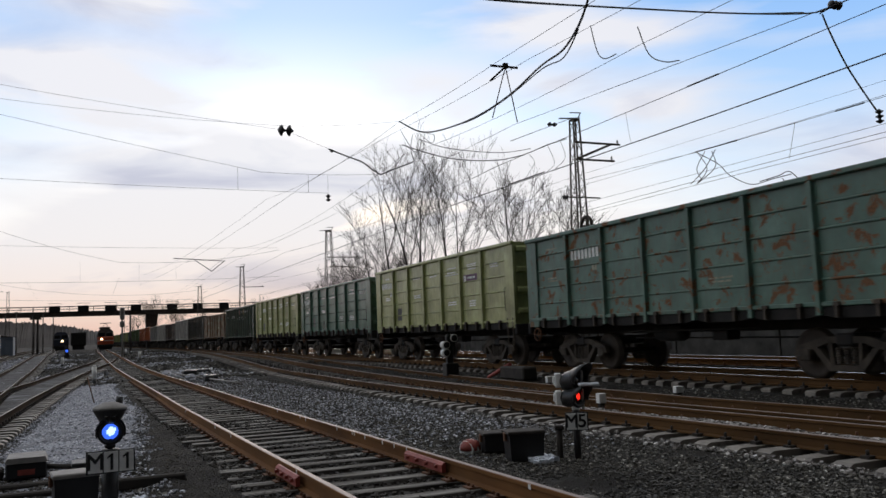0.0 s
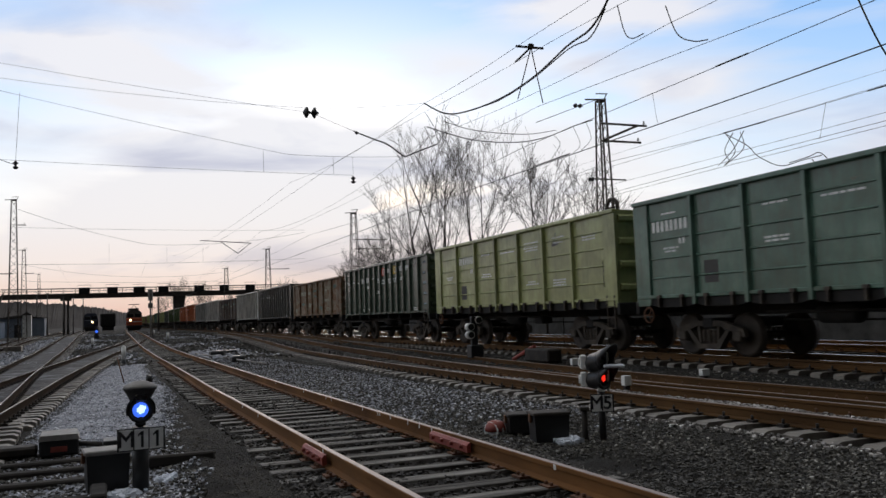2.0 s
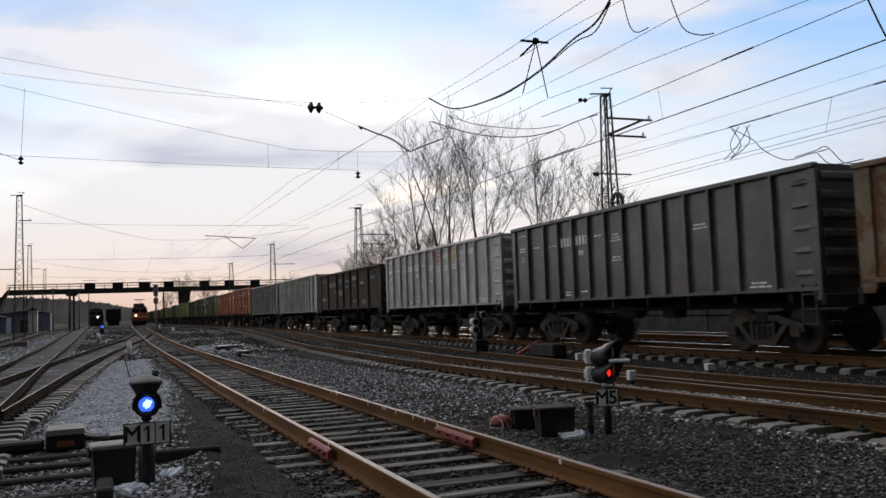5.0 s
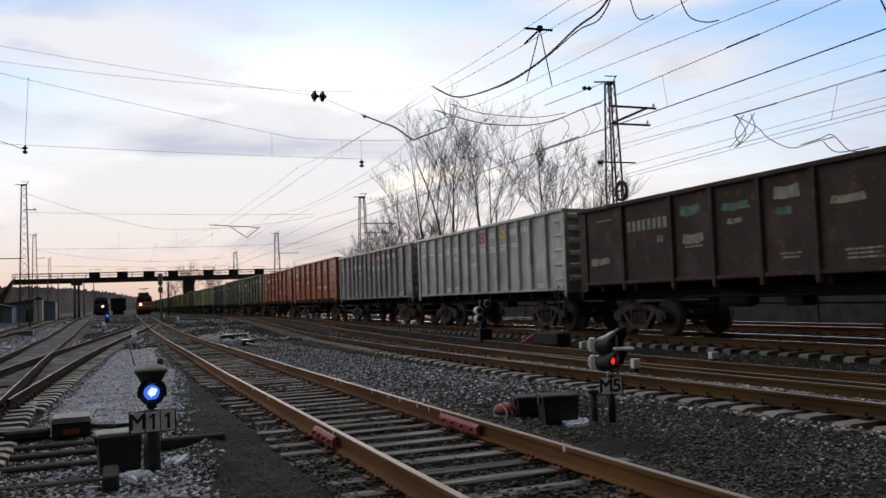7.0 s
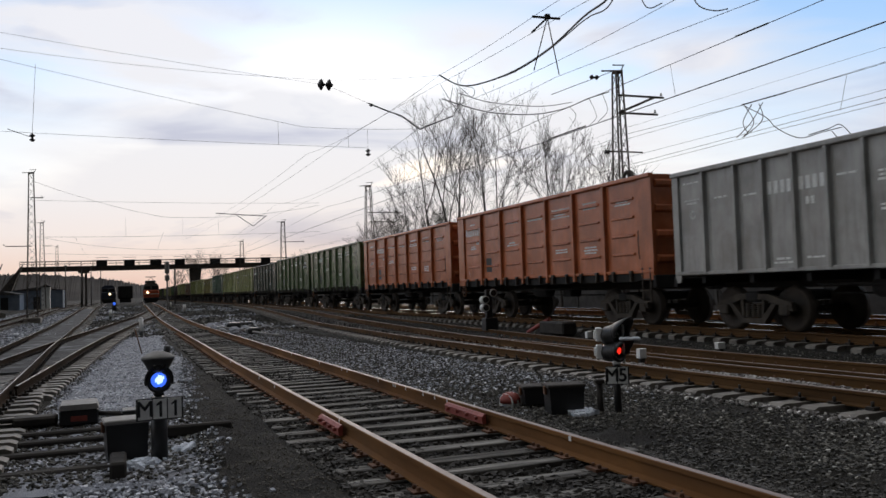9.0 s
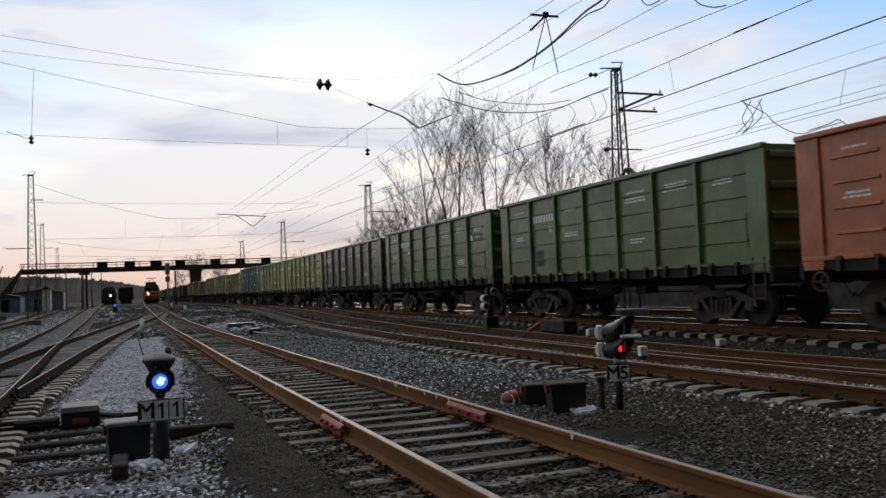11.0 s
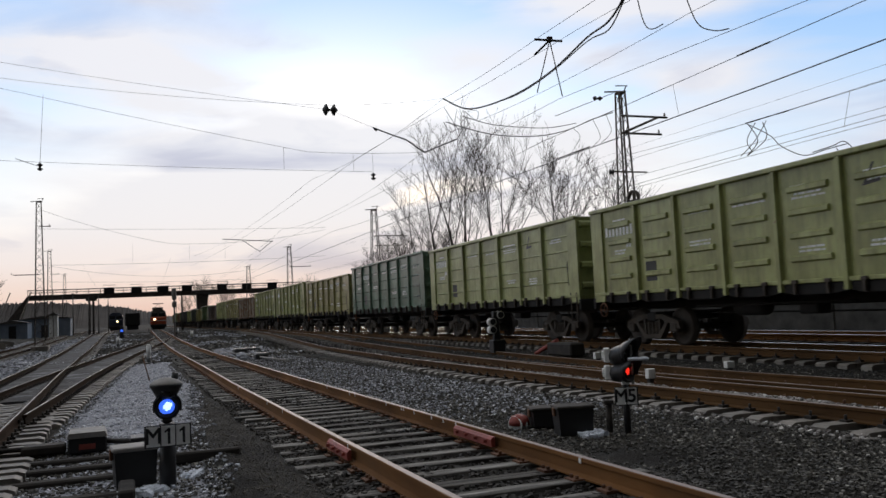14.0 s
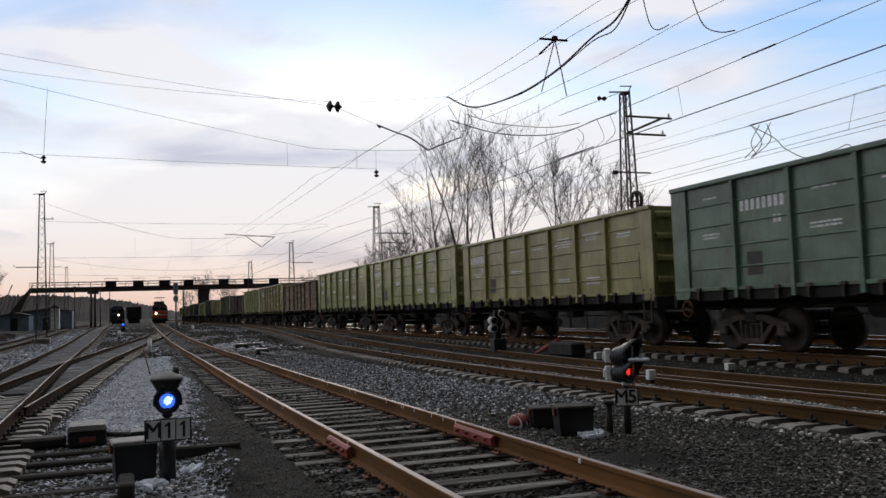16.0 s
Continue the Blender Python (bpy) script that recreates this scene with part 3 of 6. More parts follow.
def track(label, line, y0, y1, wooden, seats, far=None, top=None, pitch=0.55, z_of=None, steel=None):
    """A line of track: two rails and its sleepers up to `far`; past that the sleepers are joined."""
    z_of = z_of or head
    t = thing("railway_track", label, "railway track", kind="structure")
    step = 2.0 if len(line) > 2 else 20.0
    ys = [y0 + (y1 - y0) * i / max(1, int((y1 - y0) / step)) for i in range(int((y1 - y0) / step) + 1)]

    def place(y, off):
        x = interp(line, y) + off
        return (x, y, z_of(interp(line, y), y))
    for off in (-0.7975, 0.7975):
        r = part("rail", Form().sweep(RAIL_PROFILE, [place(y, off) for y in ys]), steel or RAIL, t)
        part("running_surface", Form().sweep(NARROW_TOP if top is DULL_TOP else TOP_PROFILE, [place(y, off) for y in ys]), top or RAIL_TOP, r, "worn bright rail head")
    rng = random.Random(len(label))
    mats = (WOOD if seats != "none" else OLD_TIMBER) if wooden else CONCRETE
    me = sleeper_form(wooden, rng).mesh("sleeper")
    me.materials.append(mats)
    rest, clips = Form(), Form()
    y = y0 + 0.2
    while y < y1:
        x, _, z = place(y, 0)
        xa, xb = interp(line, y - 1), interp(line, y + 1)
        turn = math.degrees(math.atan2(-(xb - xa), 2)) + (rng.uniform(-1.6, 1.6) if wooden else rng.uniform(-0.4, 0.4))
        dz = rng.uniform(-0.014, 0.004) - 0.182
        if far is None or y < far:
            part("sleeper", me, mats, t, at=pose(x + (rng.uniform(-0.07, 0.07) if wooden else 0), y, z + dz, 0, rng.uniform(-0.6, 0.6), turn))
        else:
            rest.box((x - 1.35, y - 0.12, z - 0.33), (x + 1.35, y + 0.12, z - 0.185))
        if -3 < y < 42:
            for off in (-0.7975, 0.7975):
                for s in (-1, 1):
                    cx = x + off + s * 0.115
                    if seats == "plate":
                        clips.box((cx - 0.075, y - 0.085, z - 0.190), (cx + 0.075, y + 0.085, z - 0.166))
                        for k in (-1, 1):
                            clips.rod((cx + s * 0.02, y + k * 0.05, z - 0.17), (cx + s * 0.02, y + k * 0.05, z - 0.135), 0.018, 6)
                    else:
                        clips.box((cx - 0.05, y - 0.06, z - 0.185), (cx + 0.05, y + 0.06, z - 0.145))
                        clips.rod((cx, y, z - 0.15), (cx, y, z - 0.085), 0.02, 6)
        y += pitch
    if clips.v:
        part("rail_fastenings", clips, RUSTY if wooden else IRON, t, "rusty plates, clips and bolts")["kind"] = "stuff"
    if rest.v:
        part("far_sleepers", rest, mats, t)["kind"] = "stuff"
    return t


make_ground()
siding = track("rusty siding on weathered wooden sleepers", SIDING, -11.65, 250, True, "plate", 70)
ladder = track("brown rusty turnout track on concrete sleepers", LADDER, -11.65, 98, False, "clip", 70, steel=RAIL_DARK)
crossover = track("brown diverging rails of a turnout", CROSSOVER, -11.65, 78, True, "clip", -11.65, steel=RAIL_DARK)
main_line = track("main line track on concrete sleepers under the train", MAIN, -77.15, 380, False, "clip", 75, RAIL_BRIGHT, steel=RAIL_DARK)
second_line = track("second main line track with polished rails", SECOND, -77.15, 380, True, "none", -77.15, RAIL_BRIGHT)
left_line = track("rusty yard track on concrete sleepers", LEFT, -11.95, 250, False, "clip", 60, DULL_TOP, steel=RAIL_SHADED)
joining_line = track("joining track curving into the siding", JOINING, 16, 90, False, "clip", 60, DULL_TOP, steel=RAIL_SHADED)
outer_line = track("distant yard track", OUTER, 30, 250, False, "none", 30, DULL_TOP, steel=RAIL_SHADED)


for line, y0, y1, lab in ((LEFT, 22, 120, "dirty grit filled up between the yard track's rails"), (JOINING, 24, 72, "dirty grit filled up between the joining rails")):
    path = [(interp(line, y), y, head(interp(line, y), y)) for y in np.linspace(y0, y1, 30).tolist()]
    tagged(part("track_bed", Form().sweep([(-0.715, -0.30), (0.715, -0.30), (0.715, -0.180), (0.3, -0.174), (-0.3, -0.174), (-0.715, -0.180)], path), BED_GRIT), lab, "gravel", kind="structure")


# ---- the goods train ----
PITCH, BODY = 13.67, 12.80
TRAIN_X, SPEED, FIRST_MIDDLE = 13.87, 15.68, 15.09
PAINTED = {"side_wall", "corner_rib", "panel_rib", "side_post", "end_wall", "end_rib", "top_rail", "corner_post", "sill", "hatch", "end_ladder"}


def wheelset_form():
    f = Form()
    for s in (-1, 1):
        m = Matrix.Translation((s * 0.76, 0, 0)) @ Euler((0, math.pi / 2, 0)).to_matrix().to_4x4()
        f.turned([(0.06, -0.09), (0.12, -0.09), (0.14, -0.05), (0.40, -0.045), (0.475, -0.065), (0.475, 0.05), (0.50, 0.055), (0.50, 0.075), (0.41, 0.07), (0.15, 0.06), (0.11, 0.09), (0.06, 0.09)] if s < 0 else
                 [(0.06, -0.09), (0.11, -0.09), (0.15, -0.06), (0.41, -0.07), (0.50, -0.075), (0.50, -0.055), (0.475, -0.05), (0.475, 0.065), (0.40, 0.045), (0.14, 0.05), (0.12, 0.09), (0.06, 0.09)], 24, m)
    f.rod((-1.08, 0, 0), (1.08, 0, 0), 0.075, 10)
    for s in (-1, 1):
        # bolts of the axle cap
        for k in range(3):
            a = 2 * math.pi * k / 3
            f.rod((s * 1.08, 0.045 * math.cos(a), 0.045 * math.sin(a)), (s * 1.10, 0.045 * math.cos(a), 0.045 * math.sin(a)), 0.016, 6)
    return f


def side_frame_form(s):
    """Cast side frame: arched top bar, sloping struts to the spring seat, boxes over the axles."""
    f = Form()
    x0, x1 = sorted((s * 0.96, s * 1.08))
    top = [(-1.18, 0.44), (-1.12, 0.62), (-0.82, 0.70), (-0.45, 0.80), (0.45, 0.80), (0.82, 0.70), (1.12, 0.62), (1.18, 0.44), (1.02, 0.46), (0.98, 0.55), (0.74, 0.57), (0.38, 0.68), (-0.38, 0.68), (-0.74, 0.57), (-0.98, 0.55), (-1.02, 0.46)]
    f.prism(top, x0, x1)
    f.prism([(-0.72, 0.58), (-0.60, 0.60), (-0.28, 0.28), (0.28, 0.28), (0.60, 0.60), (0.72, 0.58), (0.36, 0.17), (-0.36, 0.17)], x0 - 0.02, x1 + 0.02)
    for k in (-1, 1):
        f.prism([(k * 0.30 - 0.035, 0.27), (k * 0.30 + 0.035, 0.27), (k * 0.33 + 0.035, 0.72), (k * 0.33 - 0.035, 0.72)], x0, x1)
        f.cbox((x0 - 0.03, k * 0.925 - 0.14, 0.34), (x1 + 0.03, k * 0.925 + 0.14, 0.58), 0.03)
    return f


def spring_form(s):
    rings = []
    for i in range(7):
        z = 0.29 + i * 0.045
        rings += [(0.055, z), (0.078, z + 0.012), (0.078, z + 0.024), (0.055, z + 0.036)]
    return Form().turned(rings, 10)


def bay_lines(kind):
    """Places of the side posts along the wall, from end to end, the inner edges of the corner plates first and last."""
    if kind == "smooth":
        half = [0.845 * k for k in range(6)] + [5.27, BODY / 2 - 0.18]
        return [-y for y in half[:0:-1]] + half
    if kind == "plain":
        half = [0.735, 2.20, 4.25, BODY / 2 - 0.30]
    else:
        half = [0.84, 2.52, 4.20, BODY / 2 - 0.52]
    return [-y for y in half[::-1]] + half


def make_wagon(kind, top, ribs="line"):
    """An open goods wagon in its own space: middle at the origin, rail heads at 0. kind: 'panel' has seven ribbed panels, 'plain' seven flat panels without hooks, 'smooth' many close posts. ribs: 'line' long shallow beads, 'boss' short deep ones, 'none' flat panels."""
    w = thing("gondola_wagon", "open goods wagon", "freight wagon")
    paint = GALV
    hl = BODY / 2
    low = 1.30 if kind == "smooth" else 1.40
    ys = bay_lines(kind)
    rim = hl - ys[-1]
    for s in (-1, 1):
        wall = Form()
        x = s * 1.44
        span = 1.66
        wall.box((min(x, x - s * 0.03), -hl, low), (max(x, x - s * 0.03), hl, top))
        sw = part("side_wall", wall, paint, w, by_object=True)
        if kind == "panel":
            if ribs == "slim":
                rm = Form().prism([(0, -0.040), (s * 0.045, -0.022), (s * 0.045, 0.014), (0, 0.040)], -span * 0.31, span * 0.31, "y").mesh("panel_rib")
            elif ribs == "boss":
                rm = Form().prism([(0, -0.075), (s * 0.062, -0.045), (s * 0.062, 0.040), (0, 0.075)], -span * 0.31, span * 0.31, "y").mesh("panel_rib")
            else:
                rm = Form().prism([(0, -0.030), (s * 0.032, -0.012), (s * 0.032, 0.002), (0, 0.022)], -span / 2 + 0.06, span / 2 - 0.06, "y").mesh("panel_rib")
            rm.materials.append(paint)
            for a, b in zip(ys, ys[1:]):
                for k in range(4):
                    part("panel_rib", rm, paint, sw, at=(x, (a + b) / 2, low + (top - low) * (0.19 + 0.195 * k)), by_object=True)
        post = Form()
        d = 0.10
        wp = 0.052 if kind == "smooth" else 0.070
        post.prism([(-wp, 0), (-wp * 0.7, s * d), (wp * 0.7, s * d), (wp, 0)], low - (0.0 if kind == "smooth" else 0.20), top - 0.10, "z")
        me = bpy.data.meshes.new("side_post")
        me.from_pydata([(y, x_, z) for x_, y, z in post.v], [], post.f)
        me.materials.append(paint)
        for y in ys[1:-1]:
            part("side_post", me, paint, sw, at=(x, y, 0), by_object=True)
        if kind == "smooth":
            # pressed ribs of the end wall, turned round its corner
            notch = Form().prism([(0, -0.045), (s * 0.045, -0.05), (s * 0.06, -0.015), (0, 0.07)], -hl + 0.02, -hl + 0.62, "y").mesh("corner_rib")
            notch.materials.append(paint)
            for z in np.linspace(low + 0.3, top - 0.35, 5).tolist():
                part("corner_rib", notch, paint, sw, at=(x, 0, z), by_object=True)
        for k in (-1, 1):
            corner = Form()
            ya, yb = sorted((k * hl, k * (hl - rim - 0.03)))
            corner.prism([(ya, low - 0.12), (ya + 0.05, low - 0.22), (yb - 0.05, low - 0.22), (yb, low - 0.12), (yb, top - 0.06), (ya, top - 0.06)], min(x, x + s * 0.055), max(x, x + s * 0.055))
            part("corner_post", corner, paint, w, by_object=True)
        rail = Form().cbox((min(x - s * 0.04, x + s * 0.11), -hl - 0.01, top - 0.11), (max(x - s * 0.04, x + s * 0.11), hl + 0.01, top), 0.02)
        part("top_rail", rail, paint, w, by_object=True)
        sill = Form()
        sill.cbox((min(x, x + s * 0.07), -hl + 0.02, low - 0.045), (max(x, x + s * 0.07), hl - 0.02, low + 0.04), 0.012)
        part("sill", sill, paint, w, by_object=True)
        if kind == "panel":
            hatch, hook = Form(), Form()
            for o in (0.0,):
                # hinge hooks at the foot of the wall, and the drop door behind them
                hook.prism([(o - 0.055, low + 0.03), (o + 0.055, low + 0.03), (o + 0.075, low - 0.03), (o + 0.03, low - 0.05), (o + 0.03, low - 0.25), (o - 0.03, low - 0.25), (o - 0.03, low - 0.05), (o - 0.075, low - 0.03)],
                            min(x + s * 0.05, x + s * 0.13), max(x + s * 0.05, x + s * 0.13))
            hatch.prism([(-0.82, low - 0.06), (0.82, low - 0.06), (0.82, low - 0.20), (0.5, low - 0.26), (-0.5, low - 0.26), (-0.82, low - 0.20)], min(x - s * 0.02, x + s * 0.03), max(x - s * 0.02, x + s * 0.03))
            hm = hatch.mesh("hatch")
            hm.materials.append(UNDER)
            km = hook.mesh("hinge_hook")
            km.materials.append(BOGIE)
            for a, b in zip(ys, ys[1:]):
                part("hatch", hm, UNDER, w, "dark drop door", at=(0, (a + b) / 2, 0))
                for o in (-0.42, 0.42):
                    part("hinge_hook", km, BOGIE, w, at=(0, (a + b) / 2 + o, 0))
        for k in (-1, 1):
            lad = Form()
            y = k * (hl - 0.32)
            if s * k > 0:
                for dy in (-0.17, 0.17):
                    lad.box((x + s * 0.05 - 0.02, y + dy - 0.02, 0.62), (x + s * 0.05 + 0.02, y + dy + 0.02, low + 0.1))
                for z in (0.64, 0.92, 1.2):
                    lad.box((x + s * 0.05 - 0.03, y - 0.17, z - 0.015), (x + s * 0.05 + 0.03, y + 0.17, z + 0.015))
                part("step_ladder", lad, BOGIE, w, "narrow steel steps")
    if kind == "panel":
        wheel_at = Matrix.Translation((-1.47, hl - 0.42, 0.96)) @ Euler((0, math.pi / 2, 0)).to_matrix().to_4x4()
        brake = Form().turned([(0.17, -0.02), (0.20, -0.02), (0.20, 0.02), (0.17, 0.02), (0.17, -0.02)], 18, wheel_at, False).rod((-1.2, hl - 0.42, 0.96), (-1.49, hl - 0.42, 0.96), 0.025, 8)
        for dy, dz in ((0.18, 0.0), (-0.09, 0.155), (-0.09, -0.155)):
            brake.rod((-1.47, hl - 0.42, 0.96), (-1.47, hl - 0.42 + dy, 0.96 + dz), 0.014, 5)
        part("brake_wheel", brake, RUSTY, w, "rusty hand brake wheel")
    for k in (-1, 1):
        y = k * (hl - 0.05)
        end = Form().box((-1.44, min(y, y - k * 0.04), low - 0.1), (1.44, max(y, y - k * 0.04), top - 0.02))
        ew = part("end_wall", end, paint, w, by_object=True)
        rib = Form()
        for z in np.linspace(low + 0.3, top - 0.25, 6 if kind == "smooth" else 4):
            rib.prism([(y, z - 0.11), (y + k * 0.10, z - 0.05), (y + k * 0.10, z + 0.05), (y, z + 0.11)], -1.36, 1.36)
        part("end_rib", rib, paint, ew, by_object=True)
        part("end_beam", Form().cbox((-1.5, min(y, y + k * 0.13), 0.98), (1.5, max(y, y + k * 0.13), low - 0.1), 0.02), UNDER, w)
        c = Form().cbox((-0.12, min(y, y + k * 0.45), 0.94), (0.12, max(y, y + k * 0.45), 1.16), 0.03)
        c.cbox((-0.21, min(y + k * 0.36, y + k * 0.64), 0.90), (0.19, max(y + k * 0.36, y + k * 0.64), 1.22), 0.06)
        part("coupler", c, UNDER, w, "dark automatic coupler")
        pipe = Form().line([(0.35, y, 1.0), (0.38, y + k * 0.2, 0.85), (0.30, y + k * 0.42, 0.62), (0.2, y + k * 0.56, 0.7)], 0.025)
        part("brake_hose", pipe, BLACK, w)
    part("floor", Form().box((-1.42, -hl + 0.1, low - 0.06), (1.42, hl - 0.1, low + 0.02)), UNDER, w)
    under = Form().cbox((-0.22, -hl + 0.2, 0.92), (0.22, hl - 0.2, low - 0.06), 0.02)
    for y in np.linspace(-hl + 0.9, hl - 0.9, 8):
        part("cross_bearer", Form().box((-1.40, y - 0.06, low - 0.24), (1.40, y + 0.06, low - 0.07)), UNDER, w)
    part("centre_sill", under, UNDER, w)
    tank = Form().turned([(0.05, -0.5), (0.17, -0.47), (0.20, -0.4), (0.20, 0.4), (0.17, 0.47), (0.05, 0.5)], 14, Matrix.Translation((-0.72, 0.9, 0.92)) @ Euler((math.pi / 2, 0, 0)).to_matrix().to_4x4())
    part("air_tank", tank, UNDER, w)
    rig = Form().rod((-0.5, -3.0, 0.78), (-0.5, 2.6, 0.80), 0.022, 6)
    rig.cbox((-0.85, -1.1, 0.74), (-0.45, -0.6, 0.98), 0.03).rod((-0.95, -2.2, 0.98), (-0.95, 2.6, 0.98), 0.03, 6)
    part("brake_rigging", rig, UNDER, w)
    coil = spring_form(1).mesh("spring")
    coil.materials.append(BOGIE)
    for k in (-1, 1):
        bogie = new("bogie")
        bogie.parent = w
        bogie.matrix_basis = Matrix.Translation((0, k * 4.325, 0))
        for s in (-1, 1):
            part("side_frame", side_frame_form(s), BOGIE, bogie)
            for y in (-0.17, 0.0, 0.17):
                part("spring", coil, BOGIE, bogie, at=(s * 1.02, y, 0))
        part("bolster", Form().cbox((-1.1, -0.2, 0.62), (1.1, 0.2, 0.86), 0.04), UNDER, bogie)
        me = wheelset_form().mesh("wheelset")
        me.materials.append(WHEEL)
        for j in (-1, 1):
            part("wheelset", me, WHEEL, bogie, at=(0, j * 0.925, 0.475))
    return w


PAINTS = {
    "dirty green": (wagon_paint("dirty_green_enamel", (0.075, 0.155, 0.120), 0.58, 0.35, 0.4), "dark weathered green open wagon, rust-scarred side walls"),
    "yellow green": (wagon_paint("yellow_green_enamel", (0.33, 0.36, 0.155), 0.16, 0.35), "pale yellow-green open wagon with ribbed panels"),
    "teal": (wagon_paint("teal_green_enamel", (0.085, 0.165, 0.125), 0.12, 0.3), "teal-green open wagon with white stencilled markings"),
    "dark green": (wagon_paint("dark_green_enamel", (0.060, 0.088, 0.066), 0.06, 0.3), "dark green many-posted open wagon with coloured emblems"),
    "rust": (wagon_paint("rusted_brown_enamel", (0.20, 0.145, 0.085), 0.75, 0.6, 0.65), "heavily rusted brown open wagon with pale patches"),
    "dark grey": (wagon_paint("dark_grey_enamel", (0.085, 0.088, 0.082), 0.15, 0.45), "dark grey many-posted open wagon"),
    "light grey": (wagon_paint("light_grey_enamel", (0.51, 0.50, 0.475), 0.10, 0.4), "light grey many-posted open wagon"),
    "grey": (wagon_paint("grey_enamel", (0.33, 0.33, 0.315), 0.12, 0.35), "grey many-posted open wagon with a red emblem"),
    "brown": (wagon_paint("dark_brown_enamel", (0.048, 0.028, 0.018), 0.45, 0.2, 0.8), "dark brown open wagon with flaking paint"),
    "red": (wagon_paint("red_oxide_enamel", (0.44, 0.125, 0.045), 0.12, 0.25), "red-oxide open wagon with white markings"),
    "green": (wagon_paint("grass_green_enamel", (0.082, 0.128, 0.052), 0.10, 0.3), "mid-green open wagon with white stencilled markings"),
    "grey green": (wagon_paint("grey_green_enamel", (0.078, 0.098, 0.074), 0.06, 0.3), "dull grey-green open wagon"),
    "light green": (wagon_paint("light_green_enamel", (0.31, 0.335, 0.13), 0.18, 0.4), "light olive-green open wagon with ribbed panels"),
    "olive": (wagon_paint("olive_enamel", (0.29, 0.27, 0.105), 0.20, 0.4), "olive-yellow open wagon with ribbed panels"),
    "green teal": (wagon_paint("pale_teal_enamel", (0.115, 0.185, 0.135), 0.10, 0.3), "blue-green open wagon with white stencilled markings"),
}
ORDER = ["dirty green", "yellow green", "teal", "yellow green", "dark green", "rust", "dark grey", "light grey", "brown", "light grey", "grey", "red", "red", "green", "green", "grey green",
         "light green", "yellow green", "green teal", "olive", "light green", "light green", "rust", "olive", "light green", "brown", "green", "olive", "grey green", "light green", "dark grey", "green", "rust", "light green", "olive"]
SMOOTH = {4: 3.66, 6: 3.66, 7: 3.66, 9: 3.66, 10: 3.66, 30: 3.66}
HIGH = {1, 11, 13, 14, 18}
TALL = {0, 2, 3, 12, 15, 16, 17, 20, 21, 23, 24, 26, 28, 31, 33}
MID = {19}
TOPS = {"low": 3.50, "mid": 3.62, "tall": 3.77, "high": 3.87, "boss": 3.77, "slim": 3.80, "high_slim": 3.87}
RIBS = {"boss": "boss", "slim": "slim", "high_slim": "slim"}


def make_of(i):
    return "boss" if i in (16, 24) else "high_slim" if i == 11 else "slim" if i == 12 else "smooth" if i in SMOOTH else "high" if i in HIGH else "tall" if i in TALL else "mid" if i in MID else "low"


# the train's speed varies slightly: metres by which it is behind an even run, second by second
DRIFT = [(0.0, 0.21), (1.0, 0.19), (2.5, -0.06), (4.0, -0.38), (5.5, -0.47), (7.0, -0.46), (9.0, -0.45), (11.5, -0.35), (13.0, -0.15), (14.5, 0.02), (16.0, 0.30)]


def wagon_middle(i, t):
    return FIRST_MIDDLE + PITCH * i - SPEED * t + interp(DRIFT, t)


def wagon_pose(i, t):
    return pose(TRAIN_X, wagon_middle(i, t), MAIN_Z)


def make_train():
    patterns = {k: make_wagon("plain" if k == "low" else "panel", v, RIBS.get(k, "line")) for k, v in TOPS.items()}
    patterns["smooth"] = make_wagon("smooth", 3.70)
    used, wagons = set(), []
    for i, colour in enumerate(ORDER):
        kind = make_of(i)
        if kind in used:
            w = copy_thing(patterns[kind], wagon_pose(i, 0))
        else:
            w = patterns[kind]
            w.matrix_basis = wagon_pose(i, 0)
            used.add(kind)
        wagons.append(w)
    for w, colour in zip(wagons, ORDER):
        paint, label = PAINTS[colour]
        tagged(w, label, group="goods train wagons")
        for o in w.children_recursive:
            if o.name.split(".")[0] in PAINTED and o.material_slots and o.material_slots[0].link == "OBJECT":
                o.material_slots[0].material = paint
    return wagons


wagons = make_train()


def spot_white(rng):
    y = near_first(rng, 5.0, 22)
    return interp(LADDER, y) + rng.uniform(-0.70, -0.15), y


def spot_gear(rng):
    return rng.uniform(-2.2, 0.9), rng.uniform(8.2, 13.2)


def spot_earth(rng):
    y = near_first(rng, 5.5, 30)
    return 1.35 + rng.normal() * 0.45, y


scatter("earth_crumbs", EARTH, 5000, spot_earth, 0.018, "crumbs of dark earth and cinders beside the siding", 11, -0.002)
scatter("loose_ballast", STONES, 64000, spot_bank, 0.032, "loose dark crushed stone between the tracks", 1)
scatter("grey_ballast", PALE_STONES, 13000, spot_bank_far, 0.038, "grey crushed stone banked beyond the siding", 17)
scatter("pale_ballast", PALE_STONES, 26000, spot_left, 0.036, "pale frosted crushed stone beside the siding", 2)


